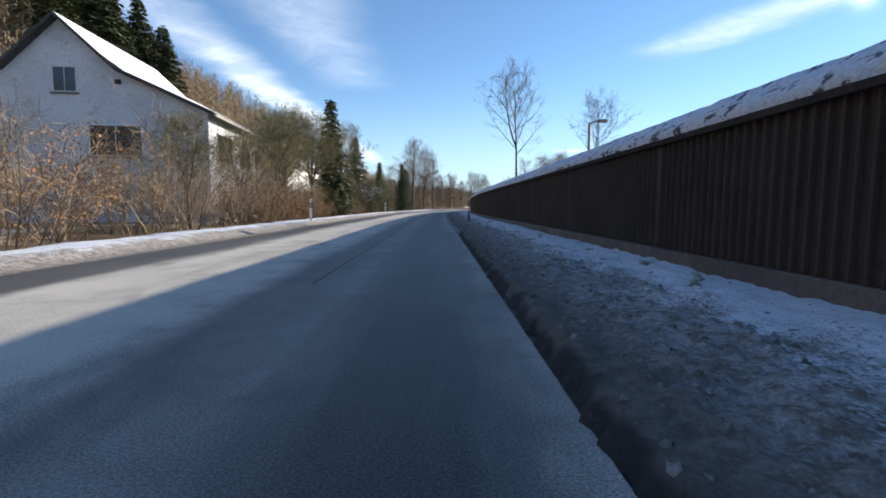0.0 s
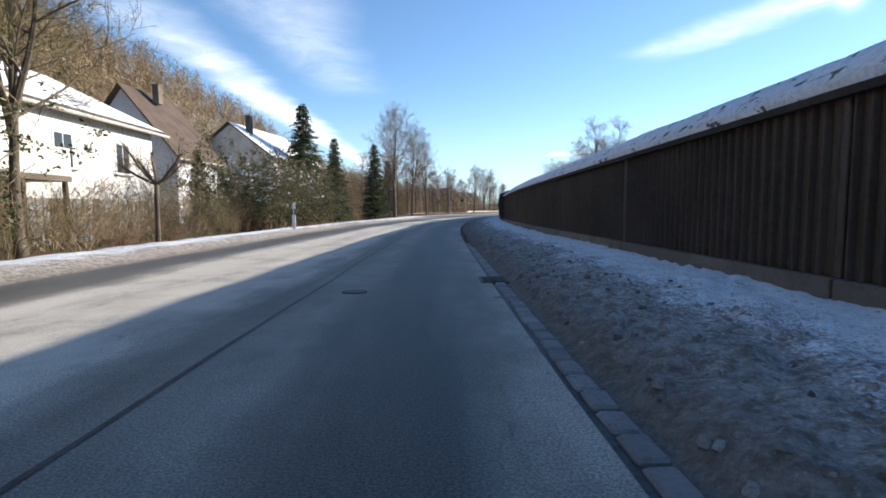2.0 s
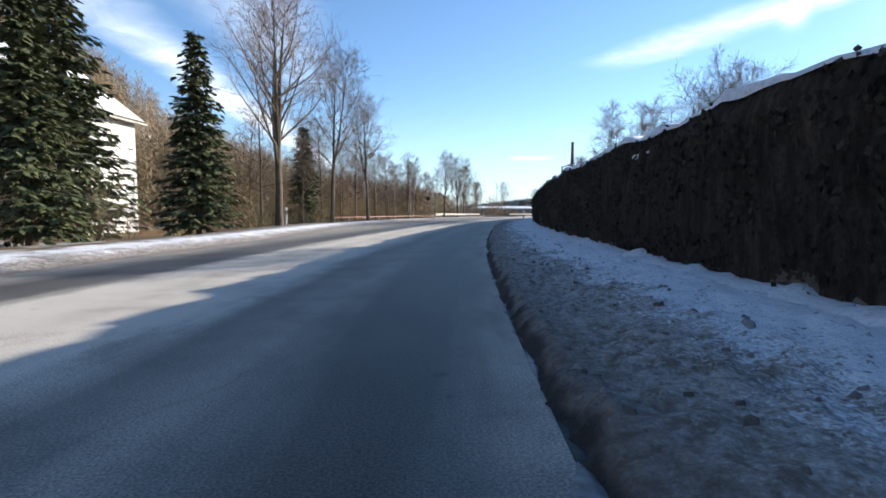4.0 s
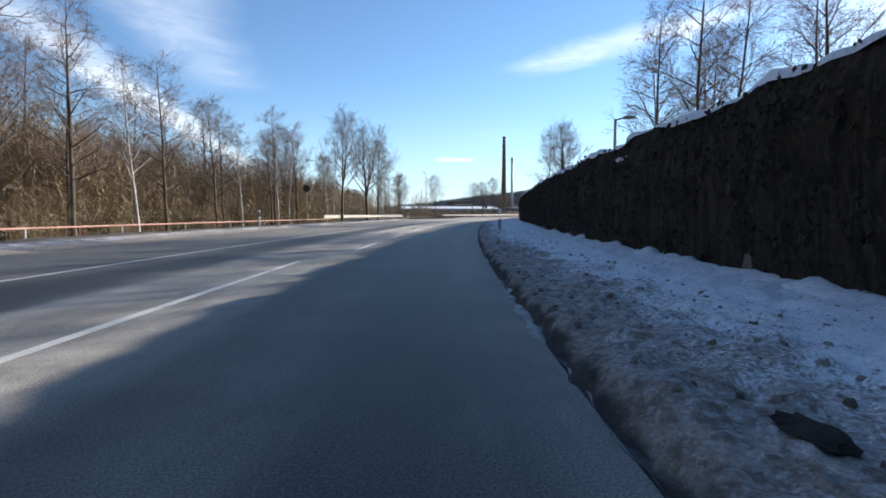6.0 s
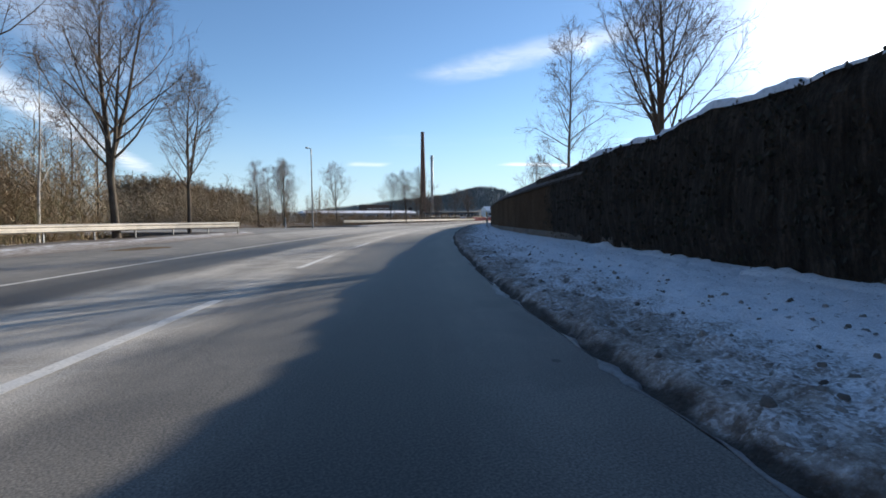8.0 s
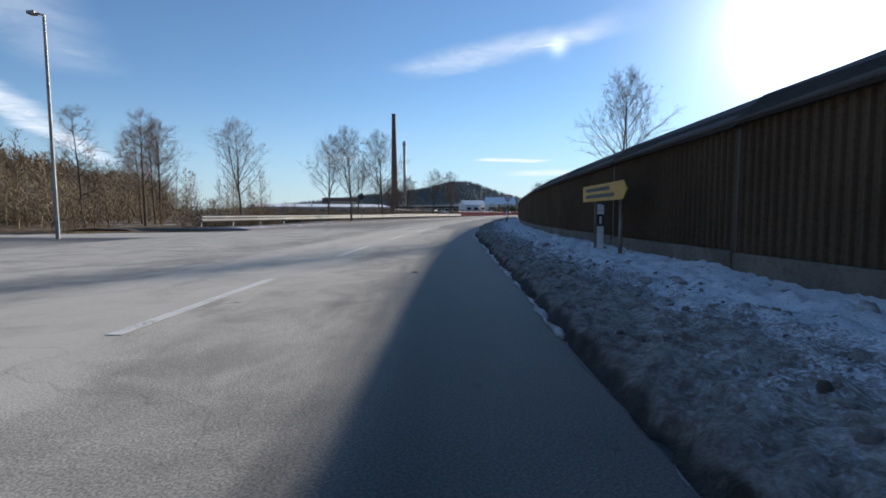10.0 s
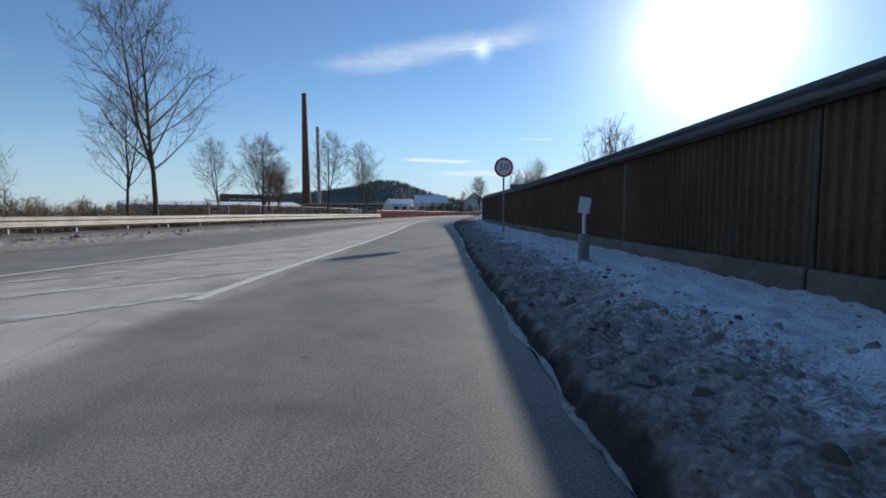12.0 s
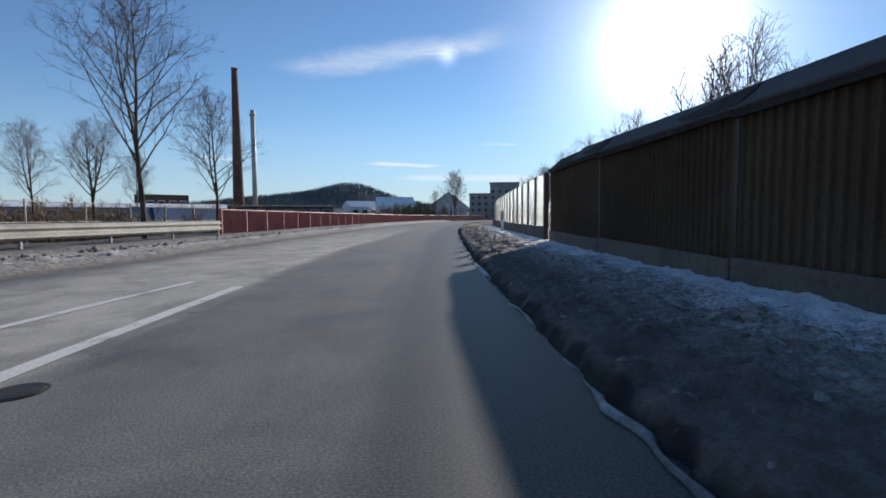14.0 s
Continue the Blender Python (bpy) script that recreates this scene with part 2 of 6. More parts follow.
def verge_material():
    """Snow on a verge: v runs from dirty and gritty at the kerb (0) to clean at the back (1)."""
    m, net, b = begin("verge_snow", 0.85, 0.0, 0.3)
    uv = net.node("ShaderNodeUVMap").outputs[0]
    sep = net.node("ShaderNodeSeparateXYZ")
    net.link(uv, sep.inputs[0])
    big, mid, fine = net.noise(net.place, 0.8, 5.0, 0.6), net.noise(net.place, 11.0, 6.0, 0.7), net.noise(net.place, 60.0, 4.0, 0.7)
    clump = net.noise(net.place, 3.6, 2.0, 0.5)
    crumb = net.node("ShaderNodeTexVoronoi")
    net.link(net.place, crumb.inputs["Vector"])
    crumb.inputs["Scale"].default_value = 60.0
    grains = net.noise(net.place, 24.0, 5.0, 0.75)
    v = net.math("ADD", sep.outputs[1], net.math("ADD", net.math("MULTIPLY", net.math("SUBTRACT", big, 0.5), 0.45), net.math("MULTIPLY", net.math("SUBTRACT", clump, 0.5), 0.55)))
    tone = net.node("ShaderNodeSeparateXYZ")
    net.link(crumb.outputs["Color"], tone.inputs[0])
    v = net.math("ADD", v, net.math("ADD", net.math("MULTIPLY", net.math("SUBTRACT", grains, 0.5), 0.35), net.math("MULTIPLY", net.math("SUBTRACT", tone.outputs[0], 0.5), 0.2)))
    grit = net.mix(net.smooth(mid, 0.34, 0.66), (0.20, 0.155, 0.12, 1), (0.54, 0.50, 0.46, 1))
    grit = net.mix(net.smooth(grains, 0.52, 0.64, 0.0, 0.6), grit, (0.70, 0.69, 0.68, 1))
    grit = net.mix(net.smooth(sep.outputs[1], 0.34, 0.0, 0.0, 0.8), grit, (0.10, 0.08, 0.062, 1))
    grit = net.mix(net.smooth(fine, 0.35, 0.62, 0.3, 0.0), grit, (0.10, 0.08, 0.065, 1))
    grit = net.mix(net.math("MULTIPLY", tone.outputs[1], 0.35), grit, (0.09, 0.07, 0.055, 1))
    snow = net.mix(net.smooth(fine, 0.3, 0.65), (0.72, 0.73, 0.75, 1), (0.90, 0.91, 0.93, 1))
    col = net.mix(net.smooth(v, 0.38, 0.70), grit, snow)
    rim = net.math("ADD", sep.outputs[0], net.math("MULTIPLY", net.math("SUBTRACT", clump, 0.5), 0.25))
    col = net.mix(net.smooth(rim, 0.13, 0.05, 0.0, 0.9), col, (0.03, 0.026, 0.022, 1))
    col = net.mix(net.smooth(net.noise(net.place, 15.0, 3.0, 0.6), 0.62, 0.69, 0.0, 0.75), col, (0.10, 0.078, 0.06, 1))
    net.link(col, b.inputs["Base Color"])
    rough = net.math("ADD", net.math("MULTIPLY", crumb.outputs[0], -0.8), net.math("ADD", net.math("MULTIPLY", grains, 1.4), net.math("MULTIPLY", mid, 1.6)))
    bumped(net, b, rough, 0.6, 0.016)
    return m


def ground_material():
    m, net, b = begin("winter_ground", 0.9, 0.0, 0.2)
    big, mid, fine = net.noise(net.place, 0.05, 5.0, 0.6), net.noise(net.place, 0.45, 6.0, 0.7), net.noise(net.place, 6.0, 6.0, 0.7)
    leaf = net.mix(net.smooth(fine, 0.35, 0.7), (0.10, 0.065, 0.035, 1), (0.26, 0.18, 0.10, 1))
    leaf = net.mix(net.smooth(mid, 0.5, 0.75, 0.0, 0.5), leaf, (0.10, 0.11, 0.045, 1))
    snow = net.mix(net.smooth(fine, 0.3, 0.7), (0.6, 0.61, 0.63, 1), (0.82, 0.83, 0.85, 1))
    m_ = net.math("ADD", net.math("MULTIPLY", big, 0.5), net.math("MULTIPLY", mid, 0.5))
    lift = net.node("ShaderNodeSeparateXYZ")
    net.link(net.place, lift.inputs[0])
    # Far wooded slopes beyond y 520, with bluish haze put into the colour.
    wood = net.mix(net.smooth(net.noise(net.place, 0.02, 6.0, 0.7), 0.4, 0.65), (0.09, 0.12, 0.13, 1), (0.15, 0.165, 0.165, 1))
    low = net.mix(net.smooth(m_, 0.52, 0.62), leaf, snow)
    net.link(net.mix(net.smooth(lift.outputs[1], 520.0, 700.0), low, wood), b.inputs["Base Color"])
    bumped(net, b, net.math("ADD", fine, mid), 0.8, 0.05)
    return m


ASPHALT, VERGE, GROUND = road_material(), verge_material(), ground_material()
SNOW = surface("snow", (0.80, 0.81, 0.83), (0.86, 0.87, 0.88), 1.2, 22.0, 0.8, bump=0.5, depth=0.02)
CLOD = islands("ice_clods", [(0.09, 0.072, 0.058), (0.20, 0.175, 0.15), (0.34, 0.32, 0.30), (0.26, 0.235, 0.21), (0.14, 0.115, 0.095)], 0.9, 60.0)
GRIME = surface("grimy_post", (0.16, 0.12, 0.09), (0.26, 0.22, 0.18), 3.0, 20.0, 0.85, stain=(0.35, 0.33, 0.31))
DIRTY_SNOW = surface("dirty_snow", (0.55, 0.53, 0.50), (0.30, 0.27, 0.24), 3.0, 25.0, 0.85, bump=0.7, depth=0.03)


def cap_snow_material():
    """Snow with pitted dark holes, thickest near the start of the wall."""
    m, net, b = begin("cap_snow", 0.9, 0.0, 0.08)
    fine, mid = net.noise(net.place, 24.0, 4.0, 0.6), net.noise(net.place, 6.5, 3.0, 0.62)
    col = net.mix(net.smooth(fine, 0.3, 0.65), (0.66, 0.67, 0.69, 1), (0.86, 0.87, 0.88, 1))
    sep = net.node("ShaderNodeSeparateXYZ")
    net.link(net.place, sep.inputs[0])
    pits = net.math("MULTIPLY", net.smooth(mid, 0.575, 0.62), net.smooth(sep.outputs[1], 75.0, 35.0, 0.0, 0.92))
    col = net.mix(pits, col, (0.10, 0.09, 0.085, 1))
    col = net.mix(net.smooth(sep.outputs[1], 118.0, 135.0, 0.0, 0.9), col, (0.07, 0.062, 0.055, 1))
    net.link(col, b.inputs["Base Color"])
    bumped(net, b, net.math("ADD", fine, net.math("MULTIPLY", mid, -3.0)), 0.8, 0.03)
    return m


CAP_SNOW = cap_snow_material()
ICE = surface("grey_ice", (0.40, 0.40, 0.41), (0.17, 0.16, 0.15), 3.2, 22.0, 0.5, bump=0.6, depth=0.02, stain=(0.14, 0.12, 0.10))
DARK_ICE = surface("dark_ice", (0.22, 0.22, 0.225), (0.12, 0.12, 0.12), 3.2, 22.0, 0.5, bump=0.6, depth=0.02)
OLIVE = islands("lichened_twigs", [(0.12, 0.108, 0.050), (0.25, 0.215, 0.105), (0.185, 0.155, 0.08)])


def paint_material(name, lo, hi, most):
    """Road paint worn through to the salty asphalt."""
    m, net, b = begin(name, 0.75, 0.0, 0.25)
    wear, fine = net.noise(net.place, 2.6, 6.0, 0.7), net.noise(net.place, 55.0, 4.0, 0.7)
    grey = net.mix(net.smooth(fine, 0.35, 0.65), (0.20, 0.19, 0.17, 1), (0.36, 0.335, 0.295, 1))
    white = net.mix(net.smooth(fine, 0.35, 0.65), (0.70, 0.67, 0.61, 1), (0.85, 0.82, 0.75, 1))
    f = net.math("ADD", net.math("MULTIPLY", net.math("SUBTRACT", fine, 0.5), 0.5), wear)
    net.link(net.mix(net.smooth(f, lo, hi, 0.15, most), grey, white), b.inputs["Base Color"])
    bumped(net, b, fine, 0.4, 0.004)
    return m


PAINT, FADED_PAINT = paint_material("road_paint", 0.28, 0.47, 0.88), paint_material("faded_road_paint", 0.38, 0.62, 0.75)
SEAM = surface("tar_seam", (0.03, 0.03, 0.032), (0.06, 0.06, 0.06), 3.0, 40.0, 0.6)
IRON = surface("cast_iron", (0.05, 0.045, 0.04), (0.09, 0.075, 0.06), 6.0, 60.0, 0.6, 0.6)
STONE = surface("gutter_stone", (0.34, 0.33, 0.32), (0.22, 0.21, 0.20), 3.0, 40.0, 0.85, bump=0.5, vary=0.6)
CONCRETE = surface("plinth_concrete", (0.23, 0.19, 0.15), (0.15, 0.125, 0.10), 1.2, 18.0, 0.9, stain=(0.13, 0.115, 0.10), vary=0.35)
SHEET = surface("brown_sheet_metal", (0.056, 0.038, 0.026), (0.082, 0.056, 0.039), 0.9, 25.0, 0.55, 0.0, 0.2, 0.003, stain=(0.10, 0.085, 0.07), vary=0.3, spec=0.4)
# Brown sheet of the later bays, its colour lightened for the sun's glare.
SHEET_GLARE = surface("glare_sheet_metal", (0.130, 0.088, 0.054), (0.165, 0.115, 0.072), 0.9, 25.0, 0.75, 0.0, 0.2, 0.003, stain=(0.16, 0.13, 0.09), vary=0.3, spec=0.15)
CAP = surface("cap_sheet", (0.075, 0.062, 0.052), (0.052, 0.044, 0.037), 1.5, 25.0, 0.9, stain=(0.12, 0.11, 0.10), vary=0.3, spec=0.08)
BIRCH_BARK = surface("birch_bark", (0.62, 0.58, 0.52), (0.48, 0.44, 0.39), 3.0, 12.0, 0.8, bump=0.5, depth=0.01, stain=(0.10, 0.085, 0.07))
BARK = surface("bark", (0.085, 0.065, 0.048), (0.14, 0.11, 0.08), 2.0, 30.0, 0.92, bump=0.8, depth=0.03, stain=(0.10, 0.12, 0.06))
TWIG = islands("twigs", [(0.13, 0.092, 0.068), (0.24, 0.17, 0.125), (0.18, 0.13, 0.098)])
ALDER = islands("alder_twigs", [(0.14, 0.098, 0.078), (0.26, 0.175, 0.135), (0.20, 0.14, 0.112)])
BRUSH = islands("brush_stems", [(0.16, 0.11, 0.07), (0.35, 0.245, 0.15), (0.26, 0.18, 0.11), (0.22, 0.18, 0.10)])
DEAD_LEAF = islands("dead_leaves", [(0.30, 0.12, 0.045), (0.40, 0.20, 0.09), (0.24, 0.12, 0.06)])
NEEDLE = islands("spruce_needles", [(0.050, 0.068, 0.030), (0.105, 0.120, 0.052), (0.070, 0.092, 0.040)])
EVERGREEN = islands("evergreen_leaves", [(0.045, 0.060, 0.022), (0.085, 0.095, 0.035), (0.06, 0.075, 0.03)])
IVY = islands("ivy_leaves", [(0.028, 0.025, 0.015), (0.062, 0.050, 0.032), (0.050, 0.038, 0.026), (0.038, 0.038, 0.021)])


def ivy_stem_material():
    """Hanging stems: streaks that run down the wall."""
    m, net, b = begin("ivy_stems", 0.95, 0.0, 0.15)
    hang = net.vec("MULTIPLY", net.place, (1.0, 1.0, 0.16))
    streaks, fine = net.noise(hang, 9.0, 5.0, 0.7), net.noise(net.place, 22.0, 4.0, 0.6)
    col = net.ramp(streaks, [(0.3, (0.022, 0.017, 0.012)), (0.5, (0.056, 0.044, 0.033)), (0.7, (0.12, 0.092, 0.07))])
    col = net.mix(net.smooth(fine, 0.4, 0.7, 0.0, 0.5), col, (0.03, 0.025, 0.018, 1))
    net.link(col, b.inputs["Base Color"])
    bumped(net, b, net.math("ADD", net.math("MULTIPLY", streaks, 2.0), fine), 1.0, 0.05)
    return m


IVY_CORE = ivy_stem_material()
WOODS = islands("far_twigs", [(0.28, 0.21, 0.135), (0.45, 0.345, 0.225), (0.37, 0.28, 0.18), (0.33, 0.28, 0.16)])
RENDER_WHITE = surface("white_render", (0.78, 0.77, 0.74), (0.68, 0.67, 0.64), 0.7, 16.0, 0.9, stain=(0.55, 0.53, 0.50))
RENDER_GREY = surface("grey_render", (0.74, 0.74, 0.75), (0.64, 0.64, 0.65), 0.6, 14.0, 0.9, stain=(0.36, 0.35, 0.34))
RENDER_DARK = surface("dark_render", (0.36, 0.34, 0.32), (0.28, 0.27, 0.255), 0.6, 14.0, 0.9, stain=(0.14, 0.135, 0.13))
ROOF_BROWN = surface("brown_tiles", (0.085, 0.06, 0.046), (0.12, 0.083, 0.064), 1.0, 14.0, 0.85, stain=(0.10, 0.08, 0.06))
ROOF_DARK = surface("dark_tiles", (0.07, 0.065, 0.06), (0.11, 0.10, 0.09), 1.0, 14.0, 0.85)
TIMBER = surface("dark_timber", (0.10, 0.065, 0.04), (0.15, 0.10, 0.065), 1.5, 22.0, 0.8)
FRAME = surface("window_frame", (0.72, 0.71, 0.69), (0.62, 0.61, 0.59), 2.0, 25.0, 0.6)
STEEL = surface("galvanised_steel", (0.56, 0.52, 0.45), (0.46, 0.42, 0.36), 1.4, 22.0, 0.55, 0.25, stain=(0.30, 0.27, 0.24))
POST_STEEL = surface("post_steel", (0.24, 0.24, 0.24), (0.32, 0.32, 0.31), 2.0, 22.0, 0.55, 0.5)
RED_PAINT = surface("red_rail_paint", (0.42, 0.15, 0.13), (0.34, 0.12, 0.105), 1.2, 18.0, 0.6, stain=(0.42, 0.25, 0.22))
PINK_RAIL = surface("faded_red_rail", (0.55, 0.30, 0.25), (0.42, 0.22, 0.18), 1.0, 18.0, 0.7, stain=(0.6, 0.5, 0.45))
BRICK = surface("chimney_brick", (0.19, 0.10, 0.075), (0.14, 0.075, 0.06), 0.25, 3.0, 0.9, stain=(0.12, 0.07, 0.055))
STACK = surface("stack_steel", (0.58, 0.57, 0.55), (0.48, 0.47, 0.46), 0.3, 4.0, 0.55, 0.2)
PLASTIC = surface("white_plastic", (0.78, 0.78, 0.77), (0.66, 0.66, 0.65), 3.0, 25.0, 0.5, stain=(0.42, 0.40, 0.37))
BLACK = surface("black_plastic", (0.03, 0.03, 0.03), (0.05, 0.05, 0.05), 3.0, 25.0, 0.5)
SIGN_RED = surface("sign_red", (0.50, 0.03, 0.03), (0.42, 0.03, 0.03), 3.0, 25.0, 0.45)
SIGN_WHITE = surface("sign_white", (0.78, 0.77, 0.74), (0.68, 0.67, 0.64), 3.0, 25.0, 0.45)
SIGN_YELLOW = surface("sign_yellow", (0.62, 0.34, 0.03), (0.54, 0.30, 0.03), 3.0, 25.0, 0.45)
GREY_SHED = surface("shed_cladding", (0.30, 0.30, 0.31), (0.22, 0.22, 0.23), 0.3, 4.0, 0.7)
DARK_CLAD = surface("dark_cladding", (0.10, 0.105, 0.115), (0.07, 0.074, 0.082), 0.3, 4.0, 0.8, spec=0.2)
BLUE_SHED = surface("blue_cladding", (0.05, 0.08, 0.16), (0.04, 0.06, 0.12), 0.3, 4.0, 0.9, spec=0.1)
# Far conifers carry the bluish haze of distance in their base colour.
CONIFER_HAZED = surface("hazed_forest", (0.11, 0.145, 0.155), (0.16, 0.18, 0.175), 0.03, 0.4, 0.95, bump=1.0, depth=1.0)
LITTER = surface("red_litter", (0.5, 0.05, 0.04), (0.4, 0.04, 0.03), 3.0, 25.0, 0.5)


def glass_material(name, tone, rough=0.06):
    m, net, b = begin(name, rough, 0.0, 0.6)
    b.inputs["Base Color"].default_value = (*tone, 1)
    net.link(net.smooth(net.noise(net.place, 0.8, 3.0), 0.3, 0.7, rough, rough + 0.08), b.inputs["Roughness"])
    return m


PANE = glass_material("window_glass", (0.03, 0.035, 0.04))
CLEAR = bpy.data.materials.new("barrier_glass")
CLEAR.use_nodes = True
_b = CLEAR.node_tree.nodes["Principled BSDF"]
_b.inputs["Transmission Weight"].default_value, _b.inputs["Roughness"].default_value = 1.0, 0.22
_b.inputs["Base Color"].default_value = (0.85, 0.9, 0.88, 1)


# ---------------------------------------------------------------- geometry kit
class Geo:
    """Collects vertices and faces, then becomes one mesh."""

    def __init__(self):
        self.v, self.f, self.uv = [], [], []

    def quad(self, a, b, c, d):
        n = len(self.v)
        self.v += [a, b, c, d]
        self.f.append((n, n + 1, n + 2, n + 3))

    def tri(self, a, b, c):
        n = len(self.v)
        self.v += [a, b, c]
        self.f.append((n, n + 1, n + 2))

    def box(self, x0, y0, z0, x1, y1, z1, bevel=0.0):
        n = len(self.v)
        if bevel <= 0:
            self.v += [(x, y, z) for z in (z0, z1) for x, y in ((x0, y0), (x1, y0), (x1, y1), (x0, y1))]
            self.f += [tuple(n + i for i in f) for f in ((3, 2, 1, 0), (4, 5, 6, 7), (0, 1, 5, 4), (1, 2, 6, 5), (2, 3, 7, 6), (3, 0, 4, 7))]
            return self
        e = bevel
        ring = ((x0 + e, y0), (x1 - e, y0), (x1, y0 + e), (x1, y1 - e), (x1 - e, y1), (x0 + e, y1), (x0, y1 - e), (x0, y0 + e))
        cx, cy = (x0 + x1) / 2, (y0 + y1) / 2
        kx, ky = 1 - 2 * e / max(x1 - x0, 1e-6), 1 - 2 * e / max(y1 - y0, 1e-6)
        self.v += [(x, y, z0) for x, y in ring] + [(x, y, z1 - e) for x, y in ring] + [(cx + (x - cx) * kx, cy + (y - cy) * ky, z1) for x, y in ring]
        for k in (0, 8):
            self.f += [(n + k + i, n + k + (i + 1) % 8, n + k + 8 + (i + 1) % 8, n + k + 8 + i) for i in range(8)]
        self.f += [tuple(n + 16 + i for i in range(8)), tuple(n + i for i in reversed(range(8)))]
        return self

    def tube(self, pts, radii, sides=5, cap=False):
        n, count = len(self.v), len(pts)
        pts = [Vector(p) for p in pts]
        for i, p in enumerate(pts):
            d = (pts[min(i + 1, count - 1)] - pts[max(i - 1, 0)])
            d = d.normalized() if d.length > 1e-9 else Vector((0, 0, 1))
            a = d.cross(Vector((0.3, 0.95, 0.1)) if abs(d.z) > 0.9 else Vector((0, 0, 1))).normalized()
            b = d.cross(a)
            for k in range(sides):
                c, s_ = math.cos(6.2832 * k / sides), math.sin(6.2832 * k / sides)
                self.v.append(tuple(p + (a * c + b * s_) * radii[i]))
        for i in range(count - 1):
            for k in range(sides):
                k2 = (k + 1) % sides
                self.f.append((n + i * sides + k, n + i * sides + k2, n + (i + 1) * sides + k2, n + (i + 1) * sides + k))
        if cap:
            self.f.append(tuple(n + (count - 1) * sides + k for k in range(sides)))
            self.f.append(tuple(n + k for k in reversed(range(sides))))
        return self

    def disc(self, c, r, y0, y1, sides=24):
        """A round plate standing upright, its axis along y."""
        return self.tube([(c[0], y0, c[2]), (c[0], y1, c[2])], [r, r], sides, True)

    def mesh(self, name, material, smooth=False):
        me = bpy.data.meshes.new(name)
        me.from_pydata(self.v, [], self.f)
        if self.uv:
            layer = me.uv_layers.new(name="UVMap")
            idx = np.zeros(len(me.loops), dtype=np.int32)
            me.loops.foreach_get("vertex_index", idx)
            layer.data.foreach_set("uv", np.array(self.uv, dtype=np.float32)[idx].ravel())
        me.materials.append(material)
        if smooth:
            me.polygons.foreach_set("use_smooth", [True] * len(me.polygons))
        me.update()
        return me


def part(name, geo, material, parent=None, label="", smooth=False, m=None):
    """One mesh object under a thing or under a part."""
    ob = new(name, geo if isinstance(geo, bpy.types.Mesh) else geo.mesh(name, material, smooth))
    if parent is not None:
        ob.parent = parent
    if m is not None:
        ob.matrix_basis = m
    if label:
        ob["label"] = label
    return ob


def thing(name, label, category, group="", kind="", m=None):
    ob = new(name)
    ob.empty_display_size = 0.3
    if m is not None:
        ob.matrix_basis = m
    return tagged(ob, label, category, group, kind)


# ---------------------------------------------------------------- the line of the road
# Headings in degrees clockwise from +y, by metres along the road.
HEADINGS = [(-90, 2.0), (20, 0.27), (45, 2.47), (60, 7.04), (75, 11.64), (100, 15.67), (125, 20.76), (150, 27.45), (175, 33.57), (190, 36.58),
            (205, 36.2), (215, 37.0), (230, 41.0), (258, 44.5), (280, 48.0), (300, 58.0), (325, 72.0), (470, 78.0)]
STATION = np.arange(-90, 470.01, 0.25)
TURN = np.radians(np.interp(STATION, *zip(*HEADINGS)))
LINE_X = np.concatenate([[0], np.cumsum(0.25 * np.sin(TURN))])[:-1]
LINE_Y = np.concatenate([[0], np.cumsum(0.25 * np.cos(TURN))])[:-1]
_zero = int(round(90 / 0.25))
LINE_X, LINE_Y = LINE_X - LINE_X[_zero] - 0.748, LINE_Y - LINE_Y[_zero]


def heading(s):
    return float(np.interp(s, STATION, TURN))


def at(s, r, z=0.0):
    """The place s metres along the road and r metres to the right of its line."""
    h = heading(s)
    return Vector((float(np.interp(s, STATION, LINE_X)) + r * math.cos(h), float(np.interp(s, STATION, LINE_Y)) - r * math.sin(h), z))


def along(s, r, z=0.0, turn=0.0):
    """A pose there, with x to the right and y ahead along the road."""
    p = at(s, r, z)
    return pose(p.x, p.y, p.z, 0, 0, -math.degrees(heading(s)) + turn)


def lerp(table, s):
    return float(np.interp(s, *zip(*table)))


KERB = [(-90, 0.55), (0, 0.52), (18, 0.60), (27, 0.61), (33, 0.55), (38, 0.55), (70, 0.55), (80, 0.6), (95, 0.6), (104, 0.73), (112, 0.89), (120, 1.05), (125, 1.1), (131, 0.87), (145, 0.85),
        (160, 0.92), (166, 0.8), (172, 0.52), (180, 0.53), (194, 0.47), (200, 0.62), (217, 0.72), (230, 0.9), (470, 0.9)]
WALL = [(-90, 2.6), (30, 2.66), (45, 2.82), (80, 3.0), (105, 3.45), (123, 4.2), (135, 4.1), (150, 3.65), (160, 3.35), (172, 2.98), (195, 2.95), (208, 3.0), (220, 3.05), (232, 3.2), (470, 3.6)]
LEFT = [(-90, -5.0), (0, -4.9), (40, -5.0), (60, -5.5), (75, -5.9), (90, -8.2), (110, -9.4), (135, -9.6), (145, -10.2), (154, -10.8), (178, -11.2), (186, -9.8), (200, -8.4),
        (215, -6.4), (225, -5.7), (470, -5.6)]


def smoothstep(a, b, x):
    t = min(max((x - a) / (b - a), 0.0), 1.0)
    return t * t * (3 - 2 * t)


